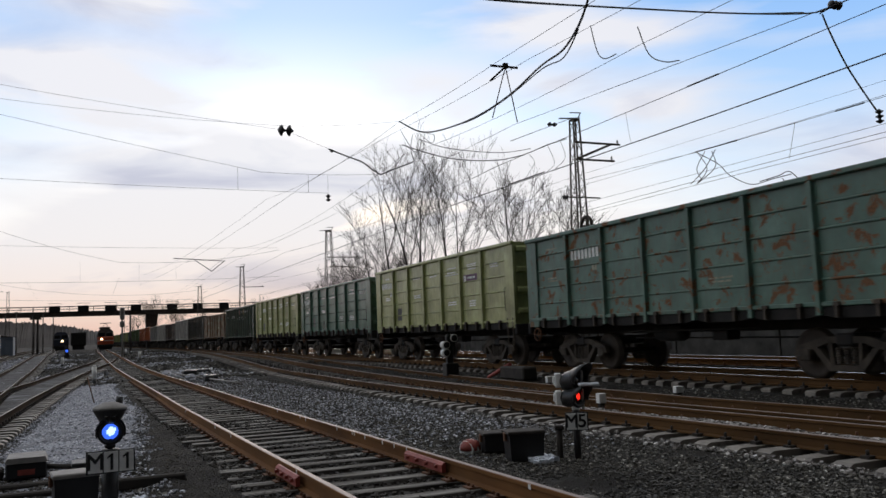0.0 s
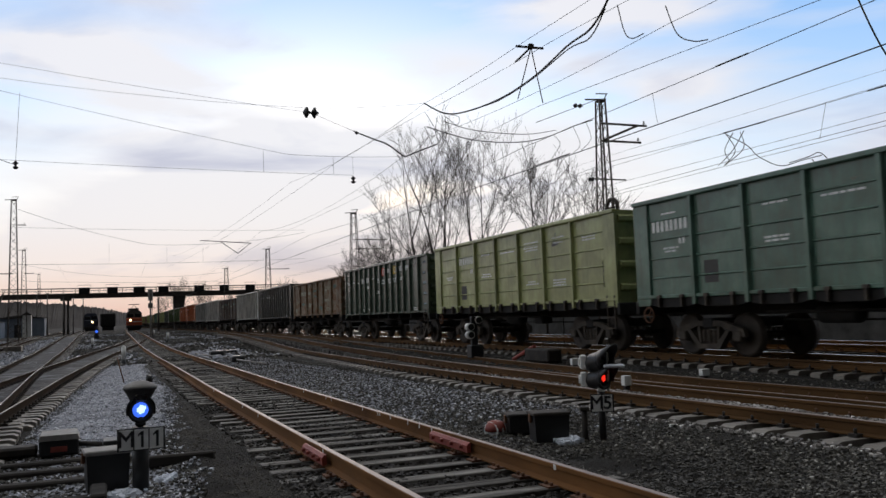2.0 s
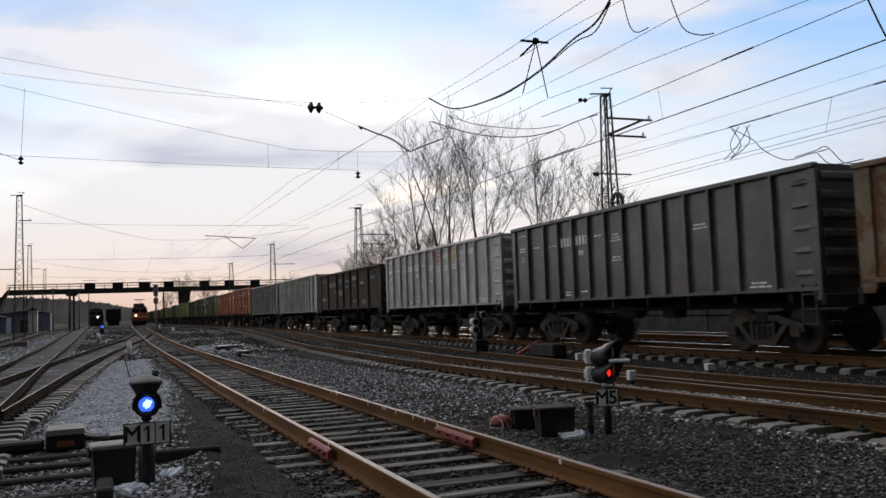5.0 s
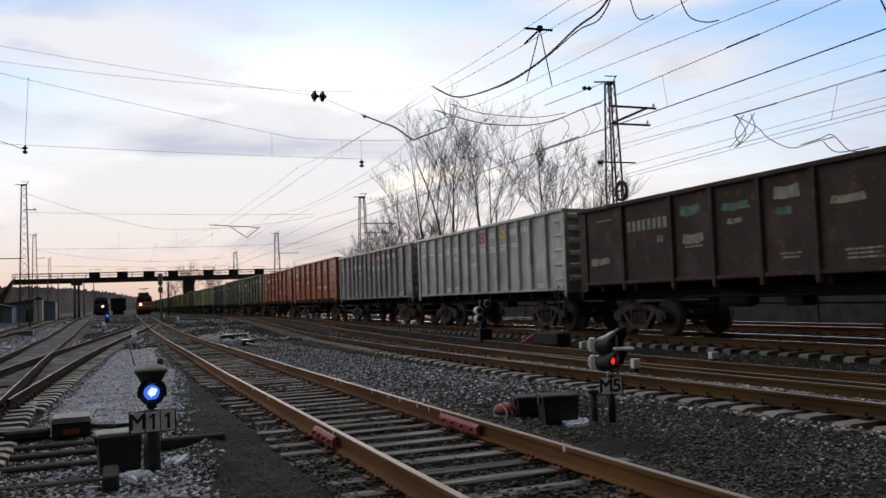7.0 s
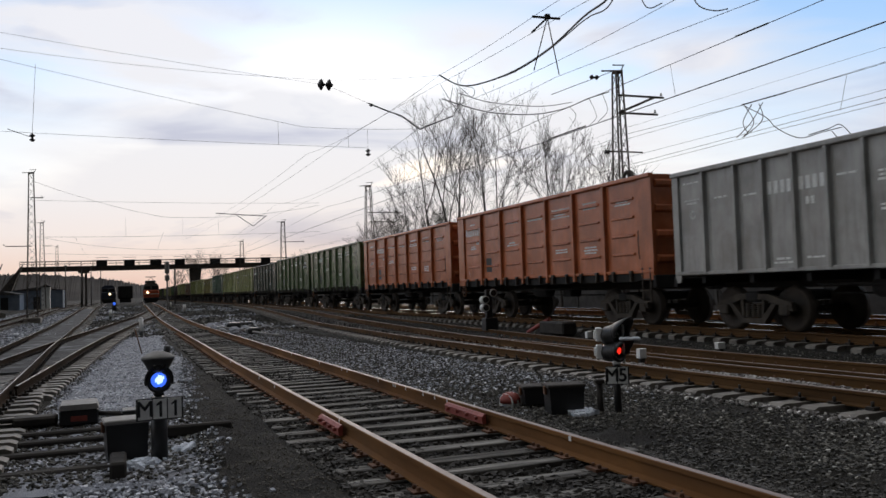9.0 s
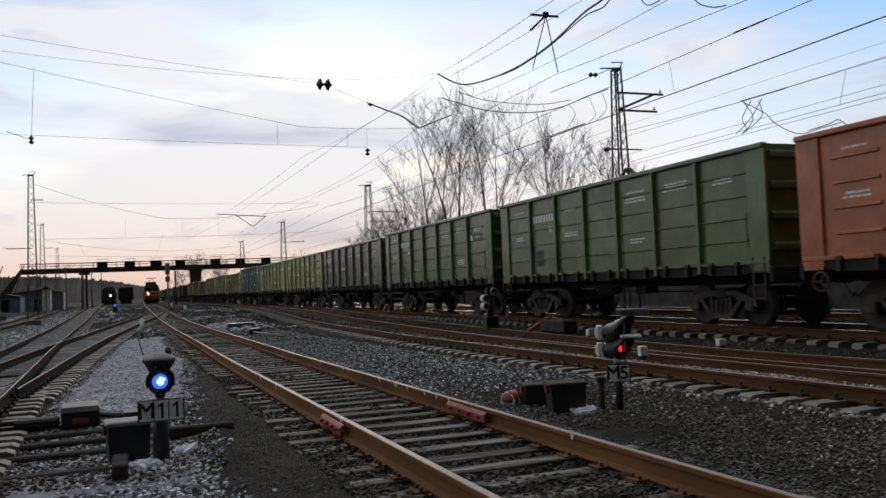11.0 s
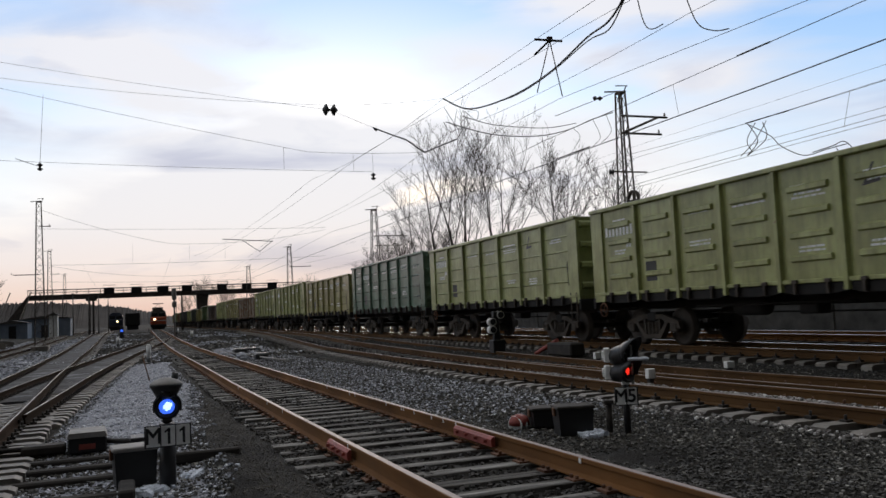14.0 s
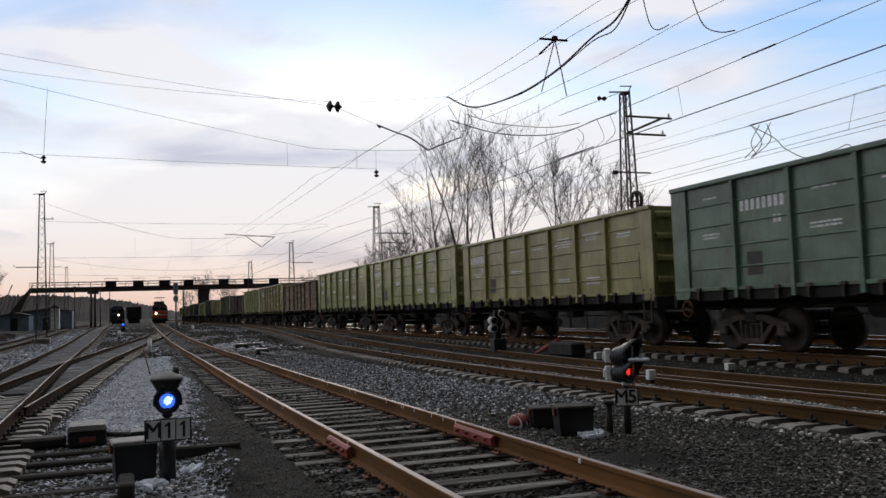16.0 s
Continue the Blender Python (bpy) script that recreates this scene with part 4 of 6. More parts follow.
def frosted_strip():
    """Fine pale grit that fills the gaps under the loose stones beside the siding."""
    ys = np.linspace(8.0, 60, 130).tolist()
    n, vs, fs = 14, [], []
    for y in ys:
        a = max(-1.5, interp(JOINING, max(16, y)) + 1.42) + 0.12 * noise.noise((y * 1.3, 4.0, 0))
        b = interp(SIDING, y) - 1.55 - 0.75 * (1 - smooth((y - 10) / 14)) - 0.25 * noise.noise((y * 0.7, 0.3, 1.0))
        b = max(b, a + 0.02)
        for k in range(n + 1):
            x = a + (b - a) * k / n
            vs.append((x, y, ground_z(x, y) + (-0.02 if k in (0, n) else 0.012)))
    for j in range(len(ys) - 1):
        for k in range(n):
            i = j * (n + 1) + k
            fs.append((i, i + 1, i + n + 2, i + n + 1))
    tagged(part("gravel_strip", Form().add(vs, fs, True), GRIT), "pale frosted grit beside the siding", "gravel", kind="structure")


frosted_strip()
scatter("track_ballast", STONES, 12000, spot_tracks, 0.045, "crushed stone lying between the sleepers", 3)
scatter("siding_ballast", DARK_STONES, 17000, spot_siding, 0.045, "dark oily crushed stone between the siding sleepers", 7)
scatter("white_ballast", DIRTY_STONES, 5200, spot_white, 0.045, "whitish crushed stone along the turnout rails", 4, 0.195)
scatter("yard_gravel", STONES, 5000, spot_gear, 0.036, "grey gravel between the timbers", 6, 0.01)


def spot_verge(rng):
    y = near_first(rng, 20, 110)
    return interp(LEFT, y) + rng.uniform(-7.5, -1.2), y


def spot_heap(rng):
    y = rng.uniform(38, 95)
    return -9.5 - 4 * rng.random() - (y - 38) * 0.03, y


def spot_sleeper_ends(rng):
    y = near_first(rng, 5.0, 16)
    return interp(LADDER, y) + rng.normal() * 0.12 - 1.45, y


bed = Form().sweep([(-0.72, -0.30), (-0.02, -0.30), (-0.08, -0.13), (-0.35, -0.095), (-0.66, -0.10)], [(interp(LADDER, y), y, head(9, y)) for y in np.linspace(1.5, 24, 24).tolist()])
tagged(part("ballast_bed", bed, BED_GRIT), "whitish ballast filled up between the turnout rails", "gravel", kind="structure")
scatter("sleeper_end_ballast", DIRTY_STONES, 600, spot_sleeper_ends, 0.045, "whitish stones at the turnout sleeper ends", 12, 0.03)
scatter("verge_gravel", PALE_STONES, 9000, spot_verge, 0.10, "pale frosted gravel along the far yard tracks", 13)
scatter("verge_heaps", EARTH, 240, spot_heap, 0.9, "dark heaps of earth and dead grass beside the yard", 14)


def spot_far(rng):
    y = near_first(rng, 42, 150)
    return rng.uniform(-3, 12.5), y


def spot_frost(rng):
    y = near_first(rng, 45, 140)
    x = rng.uniform(-6, 11)
    return (x, y) if noise.noise((x * 0.35, y * 0.12, 2.0)) > 0.12 else None


scatter("far_gravel", STONES, 9000, spot_far, 0.15, "coarse ballast between the far yard tracks", 15)
scatter("far_frost", PALE_STONES, 12000, spot_frost, 0.13, "pale frosted ballast between the far yard tracks", 16, 0.01)


# ---- stencilled markings on the wagons: the writing stands as plain bars ----
EMBLEM_RED = plain("emblem_red", (0.52, 0.07, 0.035), 0.6)
EMBLEM_YELLOW = plain("emblem_yellow", (0.62, 0.42, 0.05), 0.6)
PATCH_TEAL = rough_surface("teal_flaking_patch", (0.055, 0.10, 0.085), (0.17, 0.27, 0.23), 5, 40, 0.9, 0, 0.4, third=(0.16, 0.08, 0.035))
PATCH_YELLOW = rough_surface("ochre_flaking_patch", (0.12, 0.09, 0.03), (0.33, 0.24, 0.09), 5, 40, 0.9, 0, 0.4, third=(0.16, 0.08, 0.035))
EMBLEM_PLUM = plain("plum_banner_paint", (0.10, 0.035, 0.075), 0.6)
FRESH = plain("dark_fresh_paint", (0.050, 0.048, 0.042), 0.6)
PATCH = rough_surface("pale_flaking_patch", (0.17, 0.18, 0.13), (0.42, 0.42, 0.32), 5, 40, 0.9, 0, 0.4, third=(0.16, 0.08, 0.035))


def bars(y, z, widths, height, x):
    """Upright bars in a row, as wide as the characters that they stand for; the row runs towards -y."""
    f = Form()
    for wd in widths:
        f.box((x - 0.004, y - wd * 0.62, z), (x, y, z + height))
        y -= wd
    return f


def text_block(y, z, rows, width, x, rng, height=0.045):
    """Rows of short bars, one for each word that cannot be read; centred, running towards -y."""
    f = Form()
    for k in range(rows):
        wide = width * rng.uniform(0.6, 1.0)
        p, end = y - (width - wide) / 2, y - (width + wide) / 2
        while p > end + 0.05:
            wd = min(rng.uniform(0.07, 0.24), p - end)
            f.box((x - 0.004, p - wd, z - 0.078 * k), (x, p, z - 0.078 * k + height * rng.uniform(0.8, 1.0)))
            p -= wd + 0.035
    return f


def mark_wagon(i, w):
    rng = random.Random(100 + i)
    smooth_kind = i in SMOOTH
    kind = make_of(i)
    top = 3.70 if smooth_kind else TOPS[kind]
    lines = bay_lines("smooth" if smooth_kind else "plain" if kind == "low" else "panel")[::-1]
    n = len(lines) - 1
    hl = BODY / 2
    x = -1.4405

    worn = ORDER[i] in ("rust", "brown", "dirty green")
    ink = PATCH if worn else STENCIL

    def panel(k):
        return lines[k] - 0.14

    def room(k):
        return lines[k] - lines[k + 1] - 0.28

    def block(p, dz, rows, share=0.9, height=0.045):
        wd = room(p) * share
        part("stencil_marking", text_block(panel(p) - (room(p) - wd) / 2, top - dz, rows, wd, x, rng, height), ink, w, "small white painted lines")
    if smooth_kind:
        for p in (3, 4):
            part("stencil_marking", bars(panel(p) + 0.06, top - 0.85, [(room(p) + 0.14) / 4] * 4, 0.26, x), STENCIL, w, "white painted numeral bars")
        part("stencil_marking", bars(panel(4) - 0.1, top - 1.15, [0.13, 0.13], 0.15, x), STENCIL, w, "white painted numeral bars")
        if i in (4, 7, 9, 10):
            for p, m, lab in ((7, EMBLEM_RED, "red square emblem"), (9, EMBLEM_YELLOW, "yellow square emblem")):
                f = Form().box((x - 0.004, panel(p) - 0.50, top - 0.62), (x, panel(p) + 0.02, top - 0.24))
                part("emblem", f, m, w, lab)
                ring = Form().turned([(0.10, 0), (0.145, 0), (0.145, 0.003), (0.10, 0.003), (0.10, 0)], 18, Matrix.Translation((x - 0.005, panel(p) - 0.24, top - 0.43)) @ Euler((0, -math.pi / 2, 0)).to_matrix().to_4x4(), False)
                part("emblem_ring", ring, STENCIL, w, "pale ring on the emblem")
            for p in (8, 10, 11):
                part("stencil_marking", bars(panel(p), top - 0.52, [0.14, 0.12, 0.14, 0.13], 0.20, x), STENCIL, w, "white painted letter bars")
            for p in (7, 8, 9):
                block(p, 0.85, 3, 1.15)
        ring = Form().turned([(0.07, 0), (0.10, 0), (0.10, 0.003), (0.07, 0.003), (0.07, 0)], 14, Matrix.Translation((x - 0.001, panel(0) - 0.35, top - 1.05)) @ Euler((0, -math.pi / 2, 0)).to_matrix().to_4x4(), False)
        part("round_mark", ring, STENCIL, w, "small white ring mark")
        for p, dz, rows in ((0, 0.32, 1), (0, 0.72, 2), (1, 0.75, 1), (2, 0.80, 1), (5, 0.70, 1), (6, 0.75, 3), (6, 1.35, 2), (10, 0.85, 2), (3, 2.2, 2), (4, 2.2, 1), (12, 2.25, 2)):
            block(p, dz, rows)
    else:
        p = 1 if i in (0, 3, 5, 8, 12, 13, 14, 18) else 0
        part("stencil_marking", bars(panel(p) - 0.02, top - 0.82, [room(p) / 8.2] * 8, 0.27, x), STENCIL if i == 0 else ink, w, "white painted numeral bars")
        part("stencil_marking", bars(panel(p) - room(p) * 0.72, top - 1.16, [0.13, 0.13], 0.16, x), ink, w, "white painted numeral bars")
        if not worn:
            part("paint_patch", Form().box((x - 0.003, panel(1) - 0.62, 1.66), (x, panel(1) - 0.16, 2.16)), FRESH, w, "dark square of fresh paint")
        if i in (3, 15, 16, 17):
            y = panel(5) - 0.55
            f = Form().prism([(y, top - 0.32), (y + 0.24, top - 0.72), (y - 0.16, top - 0.68), (y - 0.16, top - 0.62), (y + 0.12, top - 0.645), (y - 0.05, top - 0.32)], x - 0.004, x)
            part("chalked_mark", f, FRESH, w, "black hand-drawn angle mark")
        if i in (1, 14):
            q = 5 if i == 1 else 6
            f = Form().box((x - 0.003, panel(q) - 1.12, top - 1.05), (x, panel(q) - 0.02, top - 0.80))
            band = part("paint_patch", f, EMBLEM_PLUM if i == 1 else FRESH, w, "dark banner with a white edge")
            part("banner_text", text_block(panel(q) - 0.3, top - 0.95, 1, 0.8, x - 0.003, rng, 0.08), STENCIL, band)
            f = Form().box((x - 0.007, panel(q) - 0.24, top - 1.02), (x - 0.003, panel(q) - 0.06, top - 0.83))
            part("banner_square", f, STENCIL, band)
        for q, dz, rows, share in ((0, 0.42, 1, 0.5), (0, 1.25, 2, 0.5), (2, 0.62, 1, 0.7), (2, 1.30, 2, 0.6), (3, 0.66, 1, 0.75), (4, 0.50, 4, 0.8), (4, 1.72, 2, 0.6), (5, 0.48, 3, 0.7), (5, 1.74, 3, 0.55), (6, 0.62, 2, 0.55)):
            if rng.random() < (0.5 if worn else 0.92):
                block(q, dz, rows, share)
        grip = Form().line([(x - 0.03, -hl + 0.62, 2.45), (x - 0.07, -hl + 0.60, 2.42), (x - 0.07, -hl + 0.58, 1.75), (x - 0.03, -hl + 0.56, 1.72)], 0.012, 5)
        part("grab_handle", grip, UNDER, w, "dark grab handle")
    if ORDER[i] in ("rust", "brown"):
        for p in range(n):
            for _ in range(2):
                if rng.random() < 0.7:
                    y, z = panel(p) - rng.uniform(0, 0.3), rng.uniform(1.6, 2.9)
                    wd, ht = rng.uniform(0.4, 0.95), rng.uniform(0.12, 0.3)
                    out = [(y, z + ht * rng.uniform(0, 0.3)), (y - wd * 0.4, z), (y - wd, z + ht * rng.uniform(0, 0.4)), (y - wd * 0.95, z + ht), (y - wd * 0.5, z + ht * 0.85), (y - 0.05, z + ht)]
                    part("paint_patch", Form().prism(out, x - 0.006, x), rng.choice((PATCH, PATCH_TEAL, PATCH_YELLOW, PATCH_TEAL)) if ORDER[i] == "brown" else rng.choice((PATCH, PATCH_TEAL)), w, "flaking paint patch")


for i, w in enumerate(wagons[:24]):
    mark_wagon(i, w)


# ---- overhead line: masts, spans and wires ----
def lattice_mast(label, x, y, z0, top, w0, w1, arms=(), pulley=False):
    m = thing("catenary_mast", label, "catenary mast", (x, y, z0), "lattice masts along the line")
    hgt = top - z0
    def corner(k, t):
        w = (w0 + (w1 - w0) * t) / 2
        return ((-w, -w), (w, -w), (w, w), (-w, w))[k]
    for k in range(4):
        a, b = corner(k, 0), corner(k, 1)
        part("leg", Form().rod((*a, 0), (*b, hgt), 0.035, 4), MAST, m)
    n = int(hgt / 0.6)
    lace = Form()
    for i in range(n):
        t0, t1 = i / n, (i + 1) / n
        for k in range(4):
            a, b = corner(k, t0), corner((k + 1) % 4, t1)
            if i % 2:
                a, b = corner((k + 1) % 4, t0), corner(k, t1)
            lace.rod((*a, t0 * hgt), (*b, t1 * hgt), 0.013, 4)
    part("lacing", lace, MAST, m, "zigzag lacing bars")["kind"] = "stuff"
    part("foundation", Form().cbox((-w0 * 0.8, -w0 * 0.8, -0.4), (w0 * 0.8, w0 * 0.8, 0.35), 0.03), CONCRETE, m)
    part("head_frame", Form().cbox((-w1 * 0.6, -w1 * 0.6, hgt - 0.03), (w1 * 0.6, w1 * 0.6, hgt + 0.05), 0.02).rod((-0.65, 0, hgt + 0.03), (0.25, 0, hgt + 0.10), 0.03, 5).rod((w1 * 0.5, 0, hgt), (w1 * 0.5 + 0.16, 0, hgt + 0.30), 0.022, 5).rod((w1 * 0.5 - 0.3, 0, hgt + 0.28), (w1 * 0.5 + 0.2, 0, hgt + 0.31), 0.022, 5), MAST, m)
    for z, length, strut in arms:
        a = part("bracket_arm", Form().cbox((min(0, length), -0.035, z - z0 - 0.035), (max(0, length), 0.035, z - z0 + 0.035), 0.01), MAST, m)
        if strut:
            part("strut", Form().rod((length * 0.8, 0, z - z0), (0.1, 0, strut - z0), 0.045, 5), MAST, a)
        part("pin_insulator", Form().turned([(0.02, 0), (0.05, 0.02), (0.05, 0.05), (0.02, 0.08), (0.04, 0.10), (0.02, 0.13)], 8, Matrix.Translation((length - 0.12, 0, z - z0 + 0.05))), WHITE, a)
    if pulley:
        ring = Form().turned([(0.30, -0.05), (0.38, -0.05), (0.38, 0.05), (0.30, 0.05), (0.30, -0.05)], 20, Matrix.Translation((0.18, -0.15, 4.78 - z0)) @ Euler((0, math.pi / 2, 0)).to_matrix().to_4x4(), False)
        ring.rod((0.18, -0.15, 4.45 - z0), (0.18, -0.15, 5.1 - z0), 0.03, 5).rod((0.18, -0.48, 4.78 - z0), (0.18, 0.18, 4.78 - z0), 0.03, 5).rod((0.0, 0, 4.78 - z0), (0.2, -0.15, 4.78 - z0), 0.035, 5)
        part("tension_wheel", ring, MAST, m, "dark tensioning wheel")
        part("cross_arm", Form().rod((-0.6, 0, 5.85 - z0), (0.95, 0, 5.85 - z0), 0.03, 5), MAST, m)
    return m


lattice_mast("rusty lattice catenary mast with two brackets and a tension wheel", 17.0, 25.75, -0.3, 8.75, 0.66, 0.25, ((7.93, 2.0, 7.32), (7.28, 1.7, None)), True)
lattice_mast("lattice catenary mast with two brackets, beyond the train", 17.0, 58.8, -0.3, 8.7, 0.85, 0.34, ((6.8, 2.6, None), (6.1, 2.1, None)))
lattice_mast("lattice catenary mast far along the main line", 17.0, 93.6, -0.3, 9.0, 0.85, 0.36, ((6.8, 2.4, None),))
lattice_mast("tall lattice mast beside the yard's outer tracks", -6.75, 75.0, -0.6, 11.5, 0.8, 0.36, ((9.5, 0.9, None), (5.55, -1.9, None)))
lattice_mast("tall lattice mast far down the yard", -9.6, 120.0, -0.4, 11.2, 0.8, 0.36, ((8.2, 1.2, None),))
lattice_mast("far lattice mast behind the footbridge", -12.4, 190.0, -0.3, 12.1, 0.9, 0.4)
lattice_mast("far lattice mast of the main line", 17.0, 128.0, -0.3, 9.0, 1.0, 0.42)


def sagging(a, b, sag, n=10):
    a, b = Vector(a), Vector(b)
    return [a.lerp(b, i / n) - Vector((0, 0, sag * 4 * (i / n) * (1 - i / n))) for i in range(n + 1)]


def wire(label, runs, r=0.0075, droppers=()):
    """One wire of the overhead line, in spans (a, b, sag)."""
    f = Form()
    for a, b, sag in runs:
        f.line(sagging(a, b, sag), r, 4)
    ob = part("overhead_wire", f, WIRE)
    tagged(ob, label, "wire", "overhead wires")
    for a, b in droppers:
        part("dropper", Form().line([a, b], 0.006, 4), WIRE, ob)
    return ob


def bent(label, pts, r=0.02, name="feeder_cable"):
    """A slack cable through a few points, rounded between them."""
    p = [Vector(q) for q in pts]
    out = []
    for i in range(len(p) - 1):
        p0, p1, p2, p3 = p[max(0, i - 1)], p[i], p[i + 1], p[min(len(p) - 1, i + 2)]
        for k in range(5):
            t = k / 5
            out.append(0.5 * (2 * p1 + (p2 - p0) * t + (2 * p0 - 5 * p1 + 4 * p2 - p3) * t * t + (3 * p1 - p0 - 3 * p2 + p3) * t ** 3))
    out.append(p[-1])
    return tagged(part(name, Form().line(out, r, 5), WIRE), label, "cable", "overhead cables")


def insulator(x, y, z, axis="x", r=0.13, n=2, gap=0.16):
    f = Form()
    rings = []
    for k in range(n):
        o = (k - (n - 1) / 2) * gap
        rings += [(0.03, o - gap * 0.5), (r * 0.9, o - gap * 0.16), (r, o), (r * 0.35, o + gap * 0.22), (0.03, o + gap * 0.45)]
    turn = {"x": Euler((0, math.pi / 2, 0)), "z": Euler((0, 0, 0)), "y": Euler((math.pi / 2, 0, 0))}[axis].to_matrix().to_4x4()
    f.turned(rings, 12, Matrix.Translation((x, y, z)) @ turn)
    return tagged(part("insulator", f, BLACK), "dark disc insulator hanging on an overhead wire", "insulator", "line insulators")


FAR = 190
wire("thin messenger wire over the turnout track", [((10.2, 4, 7.9), (9.55, 18, 7.72), 0), ((9.55, 18, 7.72), (10.12, 26, 8.3), 0.05), ((10.12, 26, 8.3), (8.6, 40.4, 7.9), 0.3), ((8.6, 40.4, 7.9), (6.5, 90, 8.0), 0.5)])
wire("second thin wire over the turnout track", [((11.0, 4, 7.5), (10.2, 17.2, 7.71), 0), ((10.2, 17.2, 7.71), (10.0, 26, 7.95), 0.05), ((10.0, 26, 7.95), (8.4, 30, 7.15), 0), ((8.4, 30, 7.15), (6.0, 90, 6.9), 0.4)])
wire("contact wire over the diverging track", [((10.2, 3, 5.36), (10.2, 18.2, 6.29), 0.0), ((10.2, 18.2, 6.29), (10.3, 59, 6.6), 0.1), ((10.3, 59, 6.6), (11.5, FAR, 6.3), 0.2)])
wire("messenger wire over the diverging track", [((10.2, 3, 6.40), (10.2, 13, 6.62), 0.02), ((10.2, 13, 6.62), (10.3, 26, 7.15), 0.15), ((10.3, 26, 7.2), (10.3, 59, 7.4), 0.7), ((10.3, 59, 7.4), (11.5, FAR, 7.4), 1.0)])
wire("messenger wire over the main line", [((13.87, -10, 6.93), (13.87, 26, 6.95), 0.03), ((13.87, 26, 6.95), (13.87, 59, 7.2), 0.35), ((13.87, 59, 7.2), (13.87, FAR, 7.2), 0.6)], 0.012,
     [((13.87, 18.45, 6.93), (13.87, 18.3, 6.07)), ((13.87, 9, 6.9), (13.87, 9, 6.02)), ((13.87, 38, 6.8), (13.87, 38, 6.15)), ((13.87, 47, 6.85), (13.87, 47, 6.15))])
wire("bold contact wire over the main line", [((13.87, -10, 6.0), (13.87, 15, 6.0), 0.02), ((13.87, 15, 6.0), (13.87, 30, 6.14), 0), ((13.87, 30, 6.14), (13.87, FAR, 6.15), 0.1)], 0.018)
wire("messenger wire over the second main line", [((18.9, -10, 6.6), (18.9, 21.5, 6.72), 0.05), ((18.9, 21.5, 6.72), (18.9, 28, 7.0), 0), ((18.9, 28, 7.0), (18.9, 94, 7.2), 0.5)], 0.009, [((18.9, 17.3, 6.68), (18.9, 17.6, 5.72)), ((18.9, 34, 6.9), (18.9, 34, 5.85))])
wire("contact wire over the second main line", [((18.9, -10, 5.7), (18.9, 22, 5.77), 0), ((18.9, 22, 5.77), (18.9, 94, 5.9), 0.1)], 0.009)
wire("second contact wire beside it", [((18.98, -10, 5.58), (18.98, 22, 5.66), 0), ((18.98, 22, 5.66), (18.98, 94, 5.8), 0.1)], 0.008)
wire("outer feeder wire beyond the main line", [((22, -10, 7.65), (22, 34, 8.28), 0.0), ((22, 34, 8.28), (22, 94, 8.9), 0.3)], 0.006)
wire("faint far feeder wire", [((26, -10, 8.9), (26, 60, 9.3), 0.3)], 0.01)
wire("faint far feeder wire", [((26, -10, 7.9), (26, 60, 8.3), 0.3)], 0.01)
wire("far contact wire over the siding", [((3.4, 75, 6.6), (5.5, FAR, 6.2), 0.1)])
wire("far contact wire over the yard track", [((-3.6, 75, 6.4), (-4.5, FAR, 6.2), 0.1)])
# cross spans between the masts over all the tracks
wire("upper cross span over the yard", [((-9, 26, 9.5), (6.2, 26, 7.75), 0.12), ((6.2, 26, 7.75), (7.6, 26, 7.22), 0.0), ((7.6, 26, 7.22), (9.4, 26, 6.45), -0.07)], 0.005)
wire("second cross span over the yard", [((-9, 26, 8.95), (6.1, 26, 7.9), 0.3), ((6.1, 26, 7.9), (10.12, 26, 8.31), 0.06)], 0.005)
wire("beaded lower cross span", [((-9, 26, 9.2), (5.4, 26, 6.36), 0.1), ((5.4, 26, 6.36), (9.4, 26, 6.45), 0.05)], 0.0055, [((-2.2, 26, 7.85), (-2.3, 26, 5.85)), ((4.65, 26, 6.5), (4.65, 26, 5.75)), ((6.9, 26, 6.33), (6.9, 26, 5.75)), ((7.55, 26, 6.35), (7.55, 26, 5.7))])
wire("thin steadying cross span", [((-9, 26, 6.1), (7.55, 26, 5.75), 0.08)], 0.005)
wire("insulated end of the cross span", [((14.4, 26, 7.87), (17.0, 26, 8.88), 0)], 0.012)
wire("slanting tie wire over the yard", [((-2.93, 26, 5.97), (-2.3, 26, 5.75), 0)], 0.009)
wire("thin far cross span wire", [((-6.75, 75, 10.9), (3.5, 75, 7.9), 0.25), ((3.5, 75, 7.9), (17, 75, 9.0), 0.4)], 0.011)
wire("far steadying cross span", [((-6.75, 75, 9.3), (17, 75, 9.2), 0.1)], 0.01)
wire("far lower cross span wire", [((-6.75, 75, 6.3), (17, 75, 6.6), 0.15)], 0.011, [((0.4, 75, 7.9), (0.4, 75, 6.3)), ((5, 75, 8), (5, 75, 6.3)), ((8, 75, 7.9), (8, 75, 6.3))])
wire("far cross span behind the first", [((-9.6, 120, 9.3), (17, 120, 8.2), 1.2)], 0.013)
wire("far lower cross span behind the first", [((-9.6, 120, 7.2), (17, 120, 6.8), 0.2)], 0.013)
bent("thick slack feeder cable rising towards the span", [(10.12, 26, 8.31), (10.7, 25.6, 7.9), (11.0, 24.5, 7.71), (11.25, 22.5, 7.64), (11.08, 20, 7.61), (10.37, 17, 7.47), (10.05, 15.5, 7.34), (9.7, 14.3, 7.45), (9.5, 13.6, 7.75)], 0.026)
bent("second strand of the slack feeder cable", [(11.02, 24.3, 7.7), (11.2, 22.5, 7.58), (11.0, 20, 7.52), (10.4, 17, 7.40), (10.12, 15.6, 7.2), (9.75, 14.4, 7.4)], 0.016)
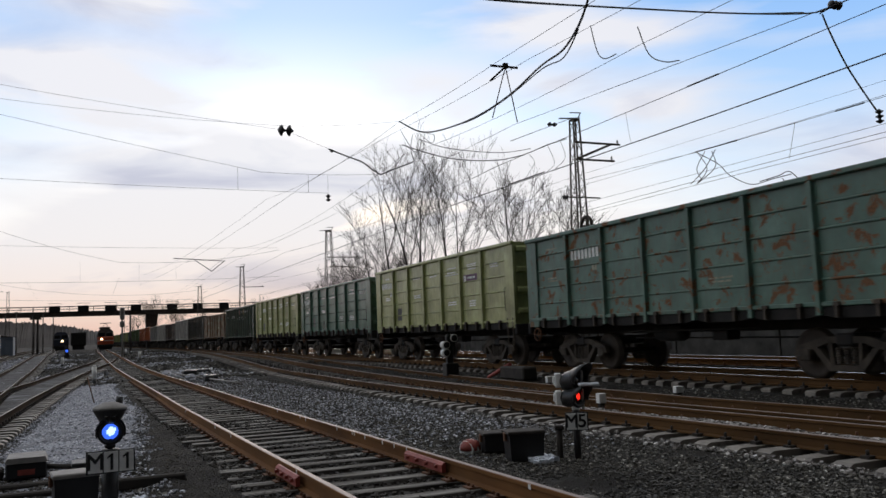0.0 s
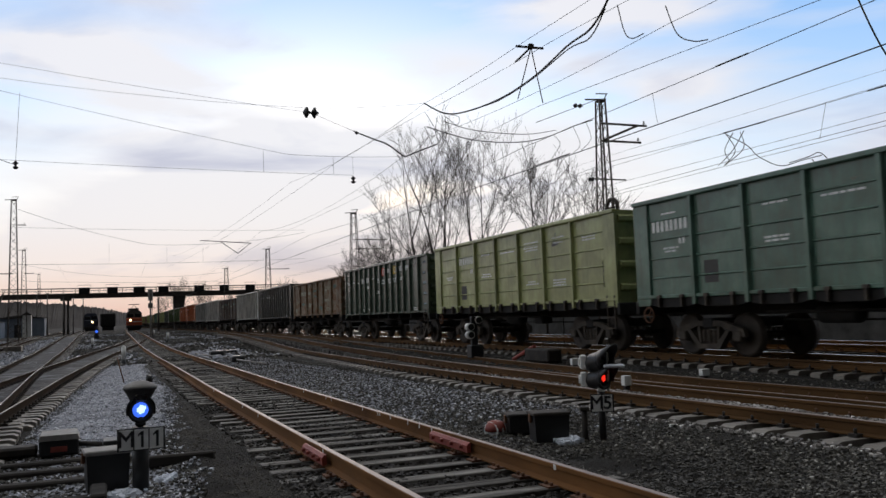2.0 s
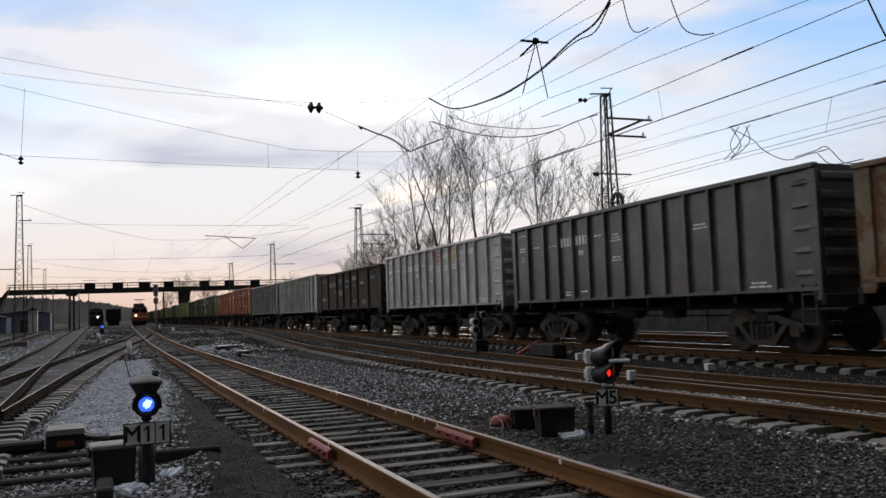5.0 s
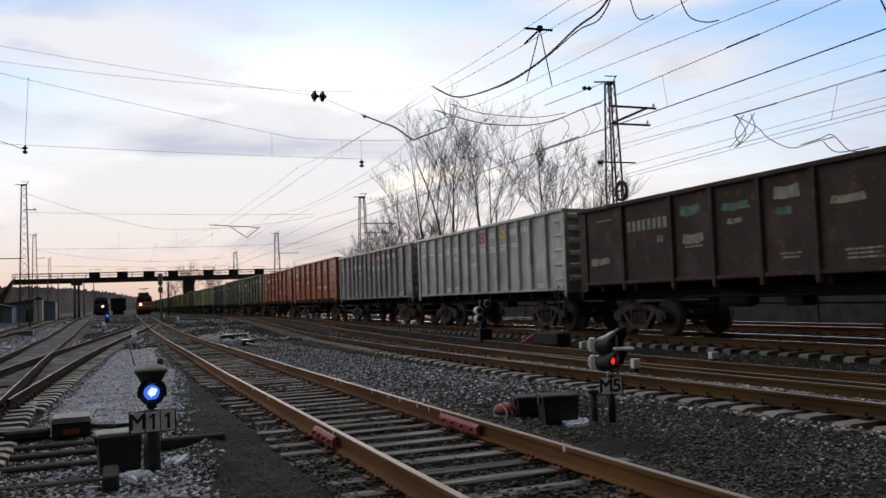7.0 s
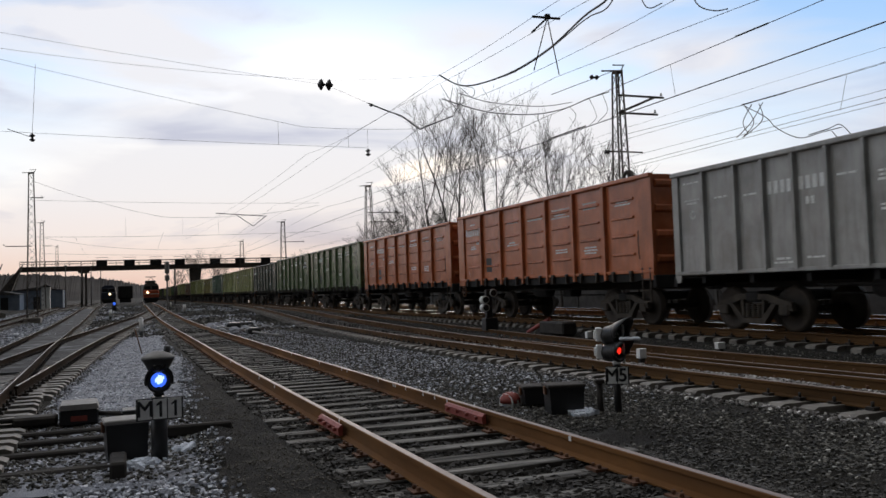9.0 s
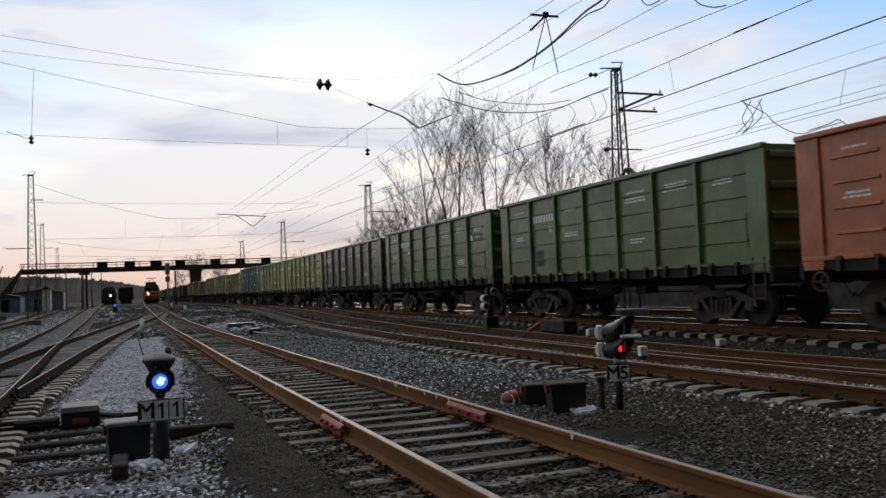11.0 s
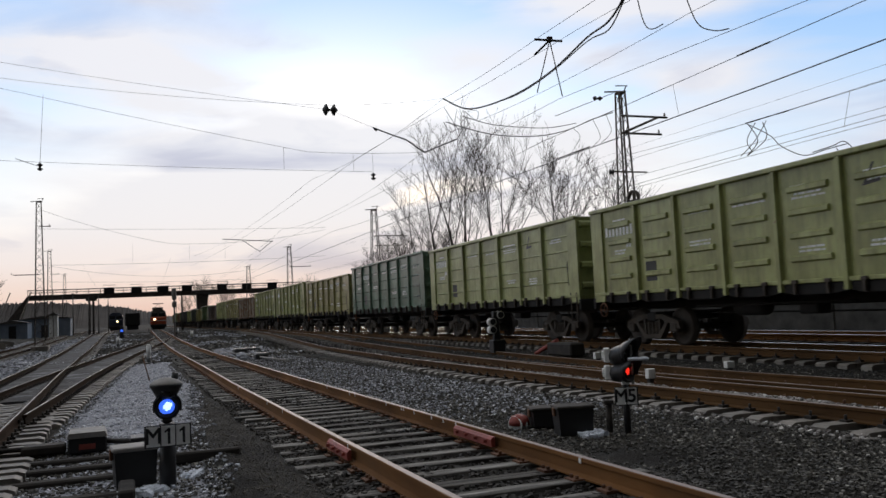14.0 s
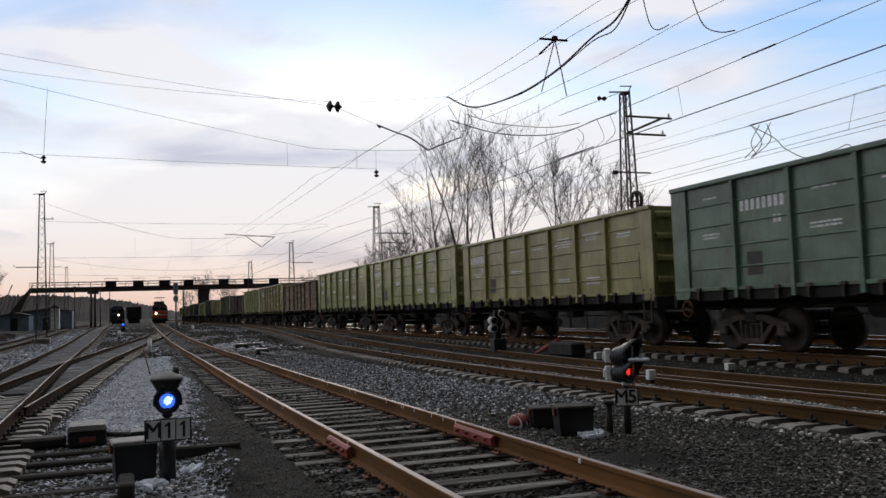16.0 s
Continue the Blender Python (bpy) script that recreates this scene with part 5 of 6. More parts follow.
bent("thin slack wire under the cross span", [(10.82, 26, 7.73), (11.86, 26, 7.48), (13.39, 26, 7.41), (14.29, 26, 7.46), (15.22, 26, 7.64)], 0.013)
bent("lower slack wire under the cross span", [(10.19, 26, 7.5), (11.85, 26, 7.13), (13.6, 26, 7.12), (14.86, 26, 7.38), (15.94, 26, 7.82), (16.79, 26, 8.1)], 0.018)
bent("double tail of the cross span", [(7.6, 26, 7.22), (8.3, 26, 6.98), (8.75, 26, 6.84), (9.1, 26, 6.6), (9.4, 26, 6.42)], 0.024)
bent("cross span continuing to the strain joint", [(9.4, 26, 6.45), (9.9, 26, 6.66), (10.58, 26, 6.93)], 0.024)
for pts in ([(10.6, 26, 7.9), (10.5, 26, 7.35), (10.65, 26, 6.95)], [(10.9, 26, 7.9), (10.85, 26, 7.4), (10.6, 26, 7.0)], [(10.3, 26, 7.5), (10.75, 26, 7.25), (11.0, 26, 7.5), (10.85, 26, 7.75)],
            [(10.1, 26, 7.5), (10.2, 26, 7.1), (9.6, 26, 6.5)], [(10.15, 26, 8.0), (10.6, 26, 7.3), (10.85, 26, 7.05), (10.7, 26, 7.5)], [(10.9, 26, 7.9), (11.3, 26, 7.62), (11.4, 26, 7.9), (11.1, 26, 7.96)]):
    bent("thin tangled jumper wire at the strain joint", pts, 0.010, "jumper_wire")
for a, b, c in (((15.1, 26, 7.45), (14.77, 25, 6.9), (13.87, 24.2, 6.1)), ((15.94, 26, 7.8), (15.4, 24.7, 6.87), (13.87, 22.7, 6.1)), ((16.5, 26, 8.0), (15.6, 24.3, 6.99), (13.87, 22.2, 6.1))):
    bent("curved jumper loop between two wires", [a, b, c], 0.010, "jumper_wire")
J = 18.9 / 17.5
for pts in ([(19.83, 6.3), (19.45, 5.7), (19.96, 5.34)], [(19.05, 6.21), (19.56, 5.73), (20.21, 5.38)], [(19.5, 6.25), (19.9, 5.8), (19.7, 5.4)], [(19.2, 6.2), (19.1, 5.7), (19.9, 5.35)], [(19.83, 6.28), (18.95, 5.75), (18.55, 5.36), (17.73, 4.93), (16.92, 4.94), (16.26, 4.95)],
            [(17.4, 4.95), (16.7, 4.99), (16.3, 5.02), (15.84, 4.55), (15.5, 4.44)], [(16.6, 4.9), (16.3, 4.6), (15.9, 4.5), (15.2, 4.5)]):
    bent("slack jumper loop over the second main line", [(18.9, y * J, 1.14 + (z - 1.14) * J) for y, z in pts], 0.014, "jumper_wire")
bent("curved jumper loop on the contact wire", [(10.2, 14.6, 7.6), (10.2, 14.4, 6.95), (10.2, 14.15, 6.72), (10.2, 13.75, 6.69)], 0.012, "jumper_wire")
bent("curved jumper loop on the messenger wire", [(10.2, 13.0, 7.0), (10.2, 12.7, 6.34), (10.2, 12.25, 6.05), (10.2, 11.85, 5.95)], 0.012, "jumper_wire")
bent("thick cross cable near the camera", [(5.5, 14, 7.62), (7.43, 14, 7.59), (10.6, 14, 7.82), (13.72, 14, 8.08), (16.02, 14, 8.36), (16.8, 14, 8.62)], 0.020)
bent("second thick cross cable", [(5.5, 14.1, 7.70), (7.43, 14.1, 7.66), (10.6, 14.1, 7.86), (13.72, 14.1, 8.12), (16.0, 14.1, 8.42)], 0.012)
bent("cable hanging down to the second main line", [(16.48, 14, 8.40), (16.71, 14, 7.93), (17.19, 14, 7.14), (17.87, 14, 6.34), (18.1, 14, 6.1)], 0.022)
bent("strain cable beyond the hanging cable", [(16.4, 14, 8.4), (17.0, 14, 8.7), (18.4, 14, 9.3)], 0.018)
insulator(6.2, 26, 7.75, "x", 0.19, 2, 0.26)
insulator(7.72, 26, 7.16, "x", 0.06, 1, 0.14)
insulator(16.95, 14, 8.68, "x", 0.11, 3, 0.13)
insulator(18.15, 14, 6.0, "z", 0.10, 3, 0.12)
insulator(16.2, 26, 8.6, "x", 0.09, 2, 0.2)
insulator(7.55, 26, 5.6, "z", 0.09, 2, 0.12)
insulator(-2.3, 26, 5.75, "z", 0.08, 2, 0.12)
insulator(16.45, 25.75, 5.83, "x", 0.09, 2, 0.12)
for x0, y0, z0, x1, y1, z1 in ((13.87, 15.9, 6.93, 13.87, 14.8, 6.92), (13.87, 25.3, 6.14, 13.87, 22.9, 6.12), (18.9, 21.5, 6.74, 18.9, 19.6, 6.70), (18.9, 15.9, 6.67, 18.9, 15.0, 6.66), (15.94, 26, 7.82, 16.79, 26, 8.1), (10.58, 26, 6.93, 9.95, 26, 6.68)):
    tagged(part("wire_splice", Form().rod((x0, y0, z0), (x1, y1, z1), 0.02, 6), IRON), "dark splice sleeve on an overhead wire", "wire splice", "wire splices")
yoke = thing("pulley_yoke", "dark yoke with two hanging stay wires on the overhead line", "yoke", (9.93, 18, 7.75))
part("cross_bar", Form().rod((-0.42, 0, -0.04), (0.35, 0, -0.03), 0.03, 6), IRON, yoke)
part("clamp", Form().cbox((-0.07, -0.05, -0.08), (0.07, 0.05, 0.06), 0.02), IRON, yoke)
for b in ((-0.43, 0, -1.38), (0.27, 0, -1.44)):
    part("stay_wire", Form().rod((0, 0, -0.03), b, 0.014, 5), RUSTY, yoke)
part("tail_rod", Form().rod((0, 0, -0.03), (-0.45, 0, -0.44), 0.026, 5), IRON, yoke)
span_yoke = thing("pulley_yoke", "far yoke hanging under a cross span", "yoke", (11.0, 75, 8.0))
part("cross_bar", Form().rod((-3.2, 0, 0.25), (1.2, 0, 0), 0.035, 5), IRON, span_yoke)
part("stay_wire", Form().rod((-1.5, 0, 0.15), (0.0, 0, -0.9), 0.03, 5).rod((0.0, 0, -0.9), (1.1, 0, 0), 0.03, 5), IRON, span_yoke)


# ---- lineside signals and gear ----
def letters(text, size, mat, parent, at, turn):
    c = bpy.data.curves.new("letters", "FONT")
    c.body, c.size, c.extrude, c.align_x, c.align_y = text, size, 0.002, "CENTER", "CENTER"
    c.offset = 0.0
    c.bevel_depth, c.bevel_resolution, c.resolution_u = 0.0045, 0, 4
    tmp = bpy.data.objects.new("letters", c)
    me = bpy.data.meshes.new_from_object(tmp)
    bpy.data.objects.remove(tmp)
    me.materials.clear()
    me.materials.append(mat)
    return part("character", me, mat, parent, "black painted character", at=Matrix.Translation(at) @ turn)


def signal_head(parent, z, aim, tilt, lit, core, hood_len, scale=1.0):
    """A lamp housing with a ring, lens and peaked hood, aimed by a turn round z."""
    m = Matrix.Translation((0, 0, z)) @ Euler((0, 0, radians(aim))).to_matrix().to_4x4() @ Euler((radians(90 + tilt), 0, 0)).to_matrix().to_4x4() @ Matrix.Scale(scale, 4)
    h = Form().turned([(0.05, -0.20), (0.10, -0.18), (0.125, -0.10), (0.13, 0.02), (0.14, 0.03), (0.14, 0.06), (0.105, 0.06), (0.10, 0.02)], 24, m)
    head_ob = part("lamp_housing", h, BLACK, parent)
    part("lens", Form().turned([(0.001, 0.05), (0.05, 0.046), (0.082, 0.028), (0.086, 0.018), (0.001, 0.017)][::-1], 20, m), lit, head_ob, {BLUE_LIT: "lit blue lens", RED_LENS: "dark red lens"}.get(lit, "dark unlit lens"))
    if core:
        # uneven bright facets behind the fluted glass
        for gx, gy, gr in ((0.004, 0.022, 0.030), (0.028, 0.016, 0.024), (-0.014, 0.006, 0.026), (0.014, -0.008, 0.024), (-0.032, -0.010, 0.013), (-0.006, -0.028, 0.016), (0.042, 0.034, 0.012)):
            d = 0.052 - 0.25 * (gx * gx + gy * gy) ** 0.5
            part("filament_glow", Form().turned([(0.001, d + 0.006), (gr * 0.9, d + 0.003), (gr * 1.3, d - 0.004), (0.001, d - 0.005)][::-1], 7, m @ Matrix.Translation((gx, gy, 0))), core, head_ob, "bright facet of the lamp")
    hood = Form()
    n, vs, fs = 16, [], []
    for i in range(n + 1):
        a = radians(-20 + 220 * i / n)
        reach = hood_len * (0.25 + 0.75 * max(0.0, math.sin(a)))
        for r, d in ((0.14, 0.05), (0.146 + 0.02 * max(0.2, math.sin(a)), 0.05 + reach), (0.154 + 0.02 * max(0.2, math.sin(a)), 0.05 + reach), (0.148, 0.05)):
            vs.append(m @ Vector((r * math.cos(a), r * math.sin(a), d)))
    for i in range(n):
        for k in range(4):
            fs.append((i * 4 + k, i * 4 + (k + 1) % 4, (i + 1) * 4 + (k + 1) % 4, (i + 1) * 4 + k))
    hood.add(vs, fs, True)
    part("hood", hood, BLACK, head_ob)



LID = rough_surface("worn_grey_lid", (0.16, 0.15, 0.14), (0.34, 0.32, 0.30), 6, 50, 0.7, 0.1, 0.3)
SNOW = rough_surface("old_snow", (0.50, 0.54, 0.62), (0.80, 0.83, 0.88), 8, 60, 0.8, 0, 0.5, depth=0.02)
BLACK_GLASS = plain("dark_lens_glass", (0.01, 0.01, 0.012), 0.15)


def number_plate(parent, z, text, cell, tall, y):
    n = len(text)
    turn = Euler((radians(90), 0, 0)).to_matrix().to_4x4()
    b = part("name_plate", Form().cbox((-n * cell / 2 - 0.012, y - 0.004, z - 0.012), (n * cell / 2 + 0.012, y + 0.012, z + tall + 0.012), 0.004), BLACK, parent, "dark-edged sign plate")
    for k, ch in enumerate(text):
        x = (k - (n - 1) / 2) * cell
        part("plate_cell", Form().cbox((x - cell / 2 + 0.006, y - 0.012, z), (x + cell / 2 - 0.006, y - 0.004, z + tall), 0.002), WHITE, b, "white enamelled cell")
        if ch == "1":
            # a plain stroke with a flag
            h, q = tall * 0.40, tall * 0.065
            one = Form().prism([(x - q * 0.4, z + tall / 2 - h), (x + q * 1.6, z + tall / 2 - h), (x + q * 1.6, z + tall / 2 + h), (x + q * 0.2, z + tall / 2 + h), (x - q * 2.6, z + tall / 2 + h * 0.62), (x - q * 2.6, z + tall / 2 + h * 0.36), (x - q * 0.4, z + tall / 2 + h * 0.58)], y - 0.016, y - 0.012, "y")
            part("character", one, BLACK, b, "black painted character")
        else:
            letters(ch, tall * 1.12, BLACK, b, (x, y - 0.0135, z + tall * 0.5), turn)


m11 = thing("dwarf_signal", "black two-lamp dwarf signal showing blue, white sign on its post", "railway signal", pose(0.34, 9.15, -0.55, 0, 0, 3), "dwarf signals")
part("post", Form().rod((0, 0, -0.1), (0, 0, 0.66), 0.082, 18).turned([(0.12, -0.02), (0.12, 0.0), (0.085, 0.03)], 18), BLACK, m11)
number_plate(m11, 0.445, "M11", 0.145, 0.20, -0.095)
part("neck", Form().rod((0, 0, 0.66), (0, 0, 0.76), 0.03, 10).cbox((-0.05, -0.05, 0.67), (0.05, 0.05, 0.71), 0.01), BLACK, m11)
signal_head(m11, 0.83, 2, 4, BLUE_LIT, BLUE_CORE, 0.04, scale=0.92)
upper = part("lamp_housing", Form().turned([(0.06, 0.915), (0.10, 0.93), (0.128, 0.985), (0.165, 1.045), (0.165, 1.06), (0.10, 1.06)], 24), BLACK, m11, "dark flared upper lamp")
part("cover", Form().turned([(0.164, 1.059), (0.160, 1.072), (0.115, 1.100), (0.055, 1.122), (0.01, 1.126)], 24), LID, upper, "pale worn conical cover")
part("lens", Form().turned([(0.001, 0.0), (0.055, 0.004), (0.06, 0.02), (0.001, 0.028)], 14, Matrix.Translation((0, -0.105, 0.985)) @ Euler((radians(80), 0, 0)).to_matrix().to_4x4()), BLACK_GLASS, upper, "dark unlit lens")
part("knob", Form().rod((0.09, 0.05, 1.08), (0.10, 0.05, 1.17), 0.035, 8), BLACK, upper)

m5 = thing("dwarf_signal", "black two-lamp dwarf signal showing red, seen from its side", "railway signal", pose(5.85, 9.16, -0.55, 0, 0, -28), "dwarf signals")
part("post", Form().rod((0, 0, -0.1), (0, 0, 0.70), 0.045, 14), BLACK, m5)
part("second_post", Form().rod((-0.22, 0.05, -0.1), (-0.22, 0.05, 0.42), 0.04, 12).cbox((-0.28, -0.02, 0.40), (-0.16, 0.12, 0.45), 0.01), IRON, m5)
number_plate(m5, 0.40, "M5", 0.135, 0.205, -0.06)
part("bracket", Form().cbox((-0.05, -0.05, 0.64), (0.05, 0.05, 0.70), 0.01).rod((0.1, 0.05, 0.64), (0.1, 0.05, 1.20), 0.018, 8), WHITE, m5, "pale bracket rod")
signal_head(m5, 0.80, 50, -6, RED_LENS, RED_LIT, 0.22, scale=0.98)
part("snow_strip", Form().cbox((0.03, -0.24, 0.950), (0.29, -0.08, 0.990), 0.014), SNOW, m5, "white snow on the lower hood")
signal_head(m5, 1.02, 50, -12, BLACK_GLASS, None, 0.24, scale=0.98)
for z in (0.80, 1.02):
    part("rear_cover", Form().cbox((-0.245, 0.02, z - 0.095), (-0.165, 0.15, z + 0.085), 0.012).cbox((-0.27, 0.05, z - 0.06), (-0.24, 0.11, z + 0.05), 0.008), WHITE, m5, "white rear cover")

far_dwarf = thing("dwarf_signal", "three-lamp dwarf signal with pale lamp housings beside the main line", "railway signal", pose(11.45, 25.5, -0.35, 0, 0, 0), "dwarf signals")
part("base_box", Form().cbox((-0.22, -0.18, 0), (0.22, 0.18, 0.42), 0.02), BLACK, far_dwarf)
for x, z in ((-0.16, 1.02), (-0.16, 0.76), (0.13, 1.24)):
    m = Matrix.Translation((x, -0.1, z)) @ Euler((radians(90), 0, 0)).to_matrix().to_4x4()
    hd = part("lamp_housing", Form().turned([(0.08, -0.3), (0.13, -0.25), (0.13, 0.0)], 14, m), WHITE, far_dwarf)
    part("rim", Form().turned([(0.055, 0.0), (0.105, 0.0), (0.105, 0.02), (0.055, 0.02)], 16, m), BLACK, hd, "dark lens rim")
part("frame", Form().cbox((-0.12, -0.06, 0.40), (0.10, 0.1, 1.36), 0.02), BLACK, far_dwarf)


def lidded_box(label, x, y, z, w, d, h, lid_mat, turn=0, mat=None):
    b = thing("track_box", label, "equipment box", pose(x, y, z, 0, 0, turn), "trackside boxes")
    mat = mat or BLACK
    part("case", Form().prism([(-w / 2 * 0.92, 0), (w / 2 * 0.92, 0), (w / 2, h), (-w / 2, h)], -d / 2, d / 2, "y"), mat, b)
    part("lid", Form().cbox((-w / 2 - 0.02, -d / 2 - 0.02, h), (w / 2 + 0.02, d / 2 + 0.02, h + 0.045), 0.012), lid_mat, b, "overhanging lid")
    part("latch", Form().cbox((-w / 2 - 0.035, -0.04, h - 0.09), (-w / 2, 0.04, h + 0.02), 0.008), RUSTY, b)
    return b


lidded_box("dark steel cable box beside the dwarf signal", 0.02, 9.50, -0.53, 0.42, 0.34, 0.36, LID, 6)
lidded_box("dark steel cable box with a snow patch at its foot", 5.33, 9.62, -0.53, 0.46, 0.34, 0.33, IRON, -14)
lidded_box("low dark box beside the striped weight", 5.39, 10.6, -0.53, 0.34, 0.34, 0.21, IRON, -14)
motor = thing("point_machine", "dark point machine with a grey lid and drive rods", "point machine", pose(-0.56, 12.4, -0.52, 0, 0, 2))
part("case", Form().cbox((-0.24, -0.3, 0.0), (0.24, 0.3, 0.20), 0.02), BLACK, motor)
part("lid", Form().prism([(-0.25, 0.20), (0.25, 0.20), (0.22, 0.27), (-0.22, 0.27)], -0.32, 0.32, "y"), LID, motor, "pale worn lid")
part("badge", Form().cbox((-0.10, -0.306, 0.05), (0.10, -0.300, 0.12), 0.002), RED, motor, "faded red badge")
part("gear_case", Form().cbox((-0.80, -0.16, 0.0), (-0.26, 0.16, 0.13), 0.03), IRON, motor)
part("drive_rod", Form().rod((-1.5, -0.05, 0.1), (-0.26, -0.05, 0.1), 0.03, 8).rod((-1.5, 0.12, 0.06), (-0.26, 0.12, 0.06), 0.022, 8), IRON, motor)
part("cable_duct", Form().rod((0.24, 0, 0.1), (0.62, -0.7, 0.14), 0.035, 8), IRON, motor)
part("terminal", Form().cbox((0.55, -1.25, -0.02), (0.75, -0.95, 0.22), 0.02).cbox((0.50, -1.28, 0.2), (0.86, -0.92, 0.26), 0.01), BLACK, motor)
for y0, x0, x1 in ((11.6, -2.6, -0.1), (10.9, -2.6, 0.25), (10.1, -2.4, -0.12), (9.0, -2.2, -0.1)):
    tagged(part("timber_beam", Form().cbox((x0, y0 - 0.09, -0.66), (x1, y0 + 0.09, -0.50), 0.02), OLD_TIMBER), "old dark timber lying under the point machine", "timber", "timbers under the point machine")
tagged(part("timber_stub", Form().cbox((-0.13, 8.35, -0.60), (0.02, 8.95, -0.38), 0.02), OLD_TIMBER), "short grey timber stub beside the cable box", "timber", "timbers under the point machine")
duct = thing("cable_duct", "dark cable duct half buried in the earth beside the signal", "cable duct", (0.80, 10.45, -0.52))
part("channel", Form().cbox((-0.36, -0.06, 0.0), (0.42, 0.07, 0.13), 0.02), OLD_TIMBER, duct)
striped = thing("striped_weight", "red and white striped counterweight lying in the ballast", "counterweight", pose(5.10, 10.75, -0.52, 0, 0, 20))
part("dome", Form().turned([(0.15, 0.0), (0.145, 0.06), (0.11, 0.12), (0.04, 0.15)], 16), RED, striped)
for k in (-1, 0, 1):
    part("stripe", Form().turned([(0.150 - 0.022 * abs(k), -0.014), (0.154 - 0.022 * abs(k), -0.014), (0.154 - 0.022 * abs(k), 0.014), (0.150 - 0.022 * abs(k), 0.014)], 16, Matrix.Translation((k * 0.08, 0, 0)) @ Euler((0, math.pi / 2, 0)).to_matrix().to_4x4()), WHITE, striped, "white stripe")
wreck = thing("derail_block", "rusty red derail lever with a dark housing beside the main line", "track gear", pose(11.4, 21.2, -0.30, 0, 0, 0))
part("housing", Form().cbox((-0.1, -0.9, 0), (0.35, 0.5, 0.36), 0.04), IRON, wreck)
part("lever", Form().rod((-0.1, 1.2, 0.02), (0.1, 0.2, 0.42), 0.06, 8), RED, wreck, "rusty red lever")
for x, y, z, w, h, lab in ((11.28, 18.9, -0.33, 0.16, 0.22, "small white marker post beside the turnout"), (11.35, 13.9, -0.33, 0.19, 0.18, "small white marker block beside the turnout"), (8.98, 13.2, -0.33, 0.15, 0.24, "small white marker block with a dark figure")):
    tk = thing("marker_post", lab, "marker post", (x, y, z - 0.05), "white marker posts")
    part("foot", Form().cbox((-0.05, -0.05, 0), (0.05, 0.05, 0.14), 0.01), IRON, tk)
    part("plate", Form().cbox((-w / 2, -0.06, 0.08), (w / 2, 0.06, 0.08 + h * 0.75), 0.008), WHITE, tk)


def stake(label, x, y, z, r, h):
    s = thing("fouling_post", label, "marker post", (x, y, z), "white fouling posts")
    part("black_foot", Form().rod((0, 0, -0.1), (0, 0, h * 0.32), r, 12), BLACK, s, "black painted foot")
    part("white_post", Form().rod((0, 0, h * 0.32), (0, 0, h * 0.93), r, 12).rod((0, 0, h * 0.93), (0, 0, h), r, 12, r * 0.6), WHITE, s)


stake("white fouling post with a black foot between converging tracks", 0.86, 43.0, -0.80, 0.10, 0.95)
stake("far white fouling post", 5.55, 82.8, -0.60, 0.13, 0.9)
stake("far white fouling post beside a yard track", -0.91, 76.2, -0.66, 0.12, 0.8)
stake("distant white fouling post", 5.5, 106, -0.40, 0.12, 0.8)
bar = thing("bent_rod", "thin rusty rod stuck slantwise in the ballast", "rod", (0.59, 28, -0.68))
part("shaft", Form().rod((0, 0, -0.05), (-0.22, 0.1, 0.82), 0.018, 6), RUSTY, bar)
part("hook", Form().rod((0, 0, 0), (0.16, -0.05, 0.03), 0.016, 6), RUSTY, bar)
far_blue = thing("dwarf_signal", "far dwarf signal showing blue between the tracks", "railway signal", (-0.83, 106.5, -0.40), "dwarf signals")
part("post", Form().cbox((-0.25, -0.15, 0), (0.25, 0.15, 0.5), 0.03), BLACK, far_blue)
part("lamp_housing", Form().cbox((-0.22, -0.12, 0.5), (0.22, 0.12, 1.3), 0.04), BLACK, far_blue)
part("lens", Form().turned([(0.16, 0), (0.12, 0.05), (0.02, 0.07)], 12, Matrix.Translation((0, -0.12, 0.85)) @ Euler((radians(90), 0, 0)).to_matrix().to_4x4()), BLUE_LIT, far_blue, "lit blue lens")

# insulated joints on the siding: red plates on the rails, and white paint ticks on the web
for x, y0, y1 in ((2.17, 8.75, 9.70), (3.77, 8.60, 9.75)):
    z = head(3, 8.8)
    j = thing("insulated_joint", "red painted insulated rail joint with bolts", "rail joint", (x, (y0 + y1) / 2, z), "red rail joints")
    part("fishplate", Form().prism([(-0.045, -0.14), (0.0, -0.14), (0.0, -0.03), (-0.02, -0.03), (-0.05, -0.06)], y0 - (y0 + y1) / 2, y1 - (y0 + y1) / 2, "y"), RED, j)
    for k in range(4):
        y = (y0 - y1) / 2 + (k + 0.5) * (y1 - y0) / 4
        part("bolt", Form().rod((-0.045, y, -0.085), (-0.085, y, -0.085), 0.022, 6), RED, j)
ticks = [6.76, 9.85, 10.3, 10.75, 11.5, 12.0, 12.1, 12.9, 14.9, 15.3, 17.2, 20.3]
for k, y in enumerate(ticks):
    x = interp(SIDING, y) + 0.7975
    tagged(part("paint_tick", Form().box((x - 0.040 if k % 3 else x - 0.041, y - (0.012 if k else 0.03), head(3, y) - 0.05), (x - 0.034, y + 0.012, head(3, y) - 0.006)), WHITE), "white paint tick on the rail", "paint mark", "rail paint marks")
for k, y in enumerate((9.0, 13.2, 14.8, 19.0)):
    x = interp(SIDING, y) - 0.7975
    tagged(part("paint_tick", Form().box((x - 0.041, y - 0.015, head(3, y) - 0.05), (x - 0.034, y + 0.015, head(3, y) - 0.006)), WHITE), "white paint tick on the rail", "paint mark", "rail paint marks")

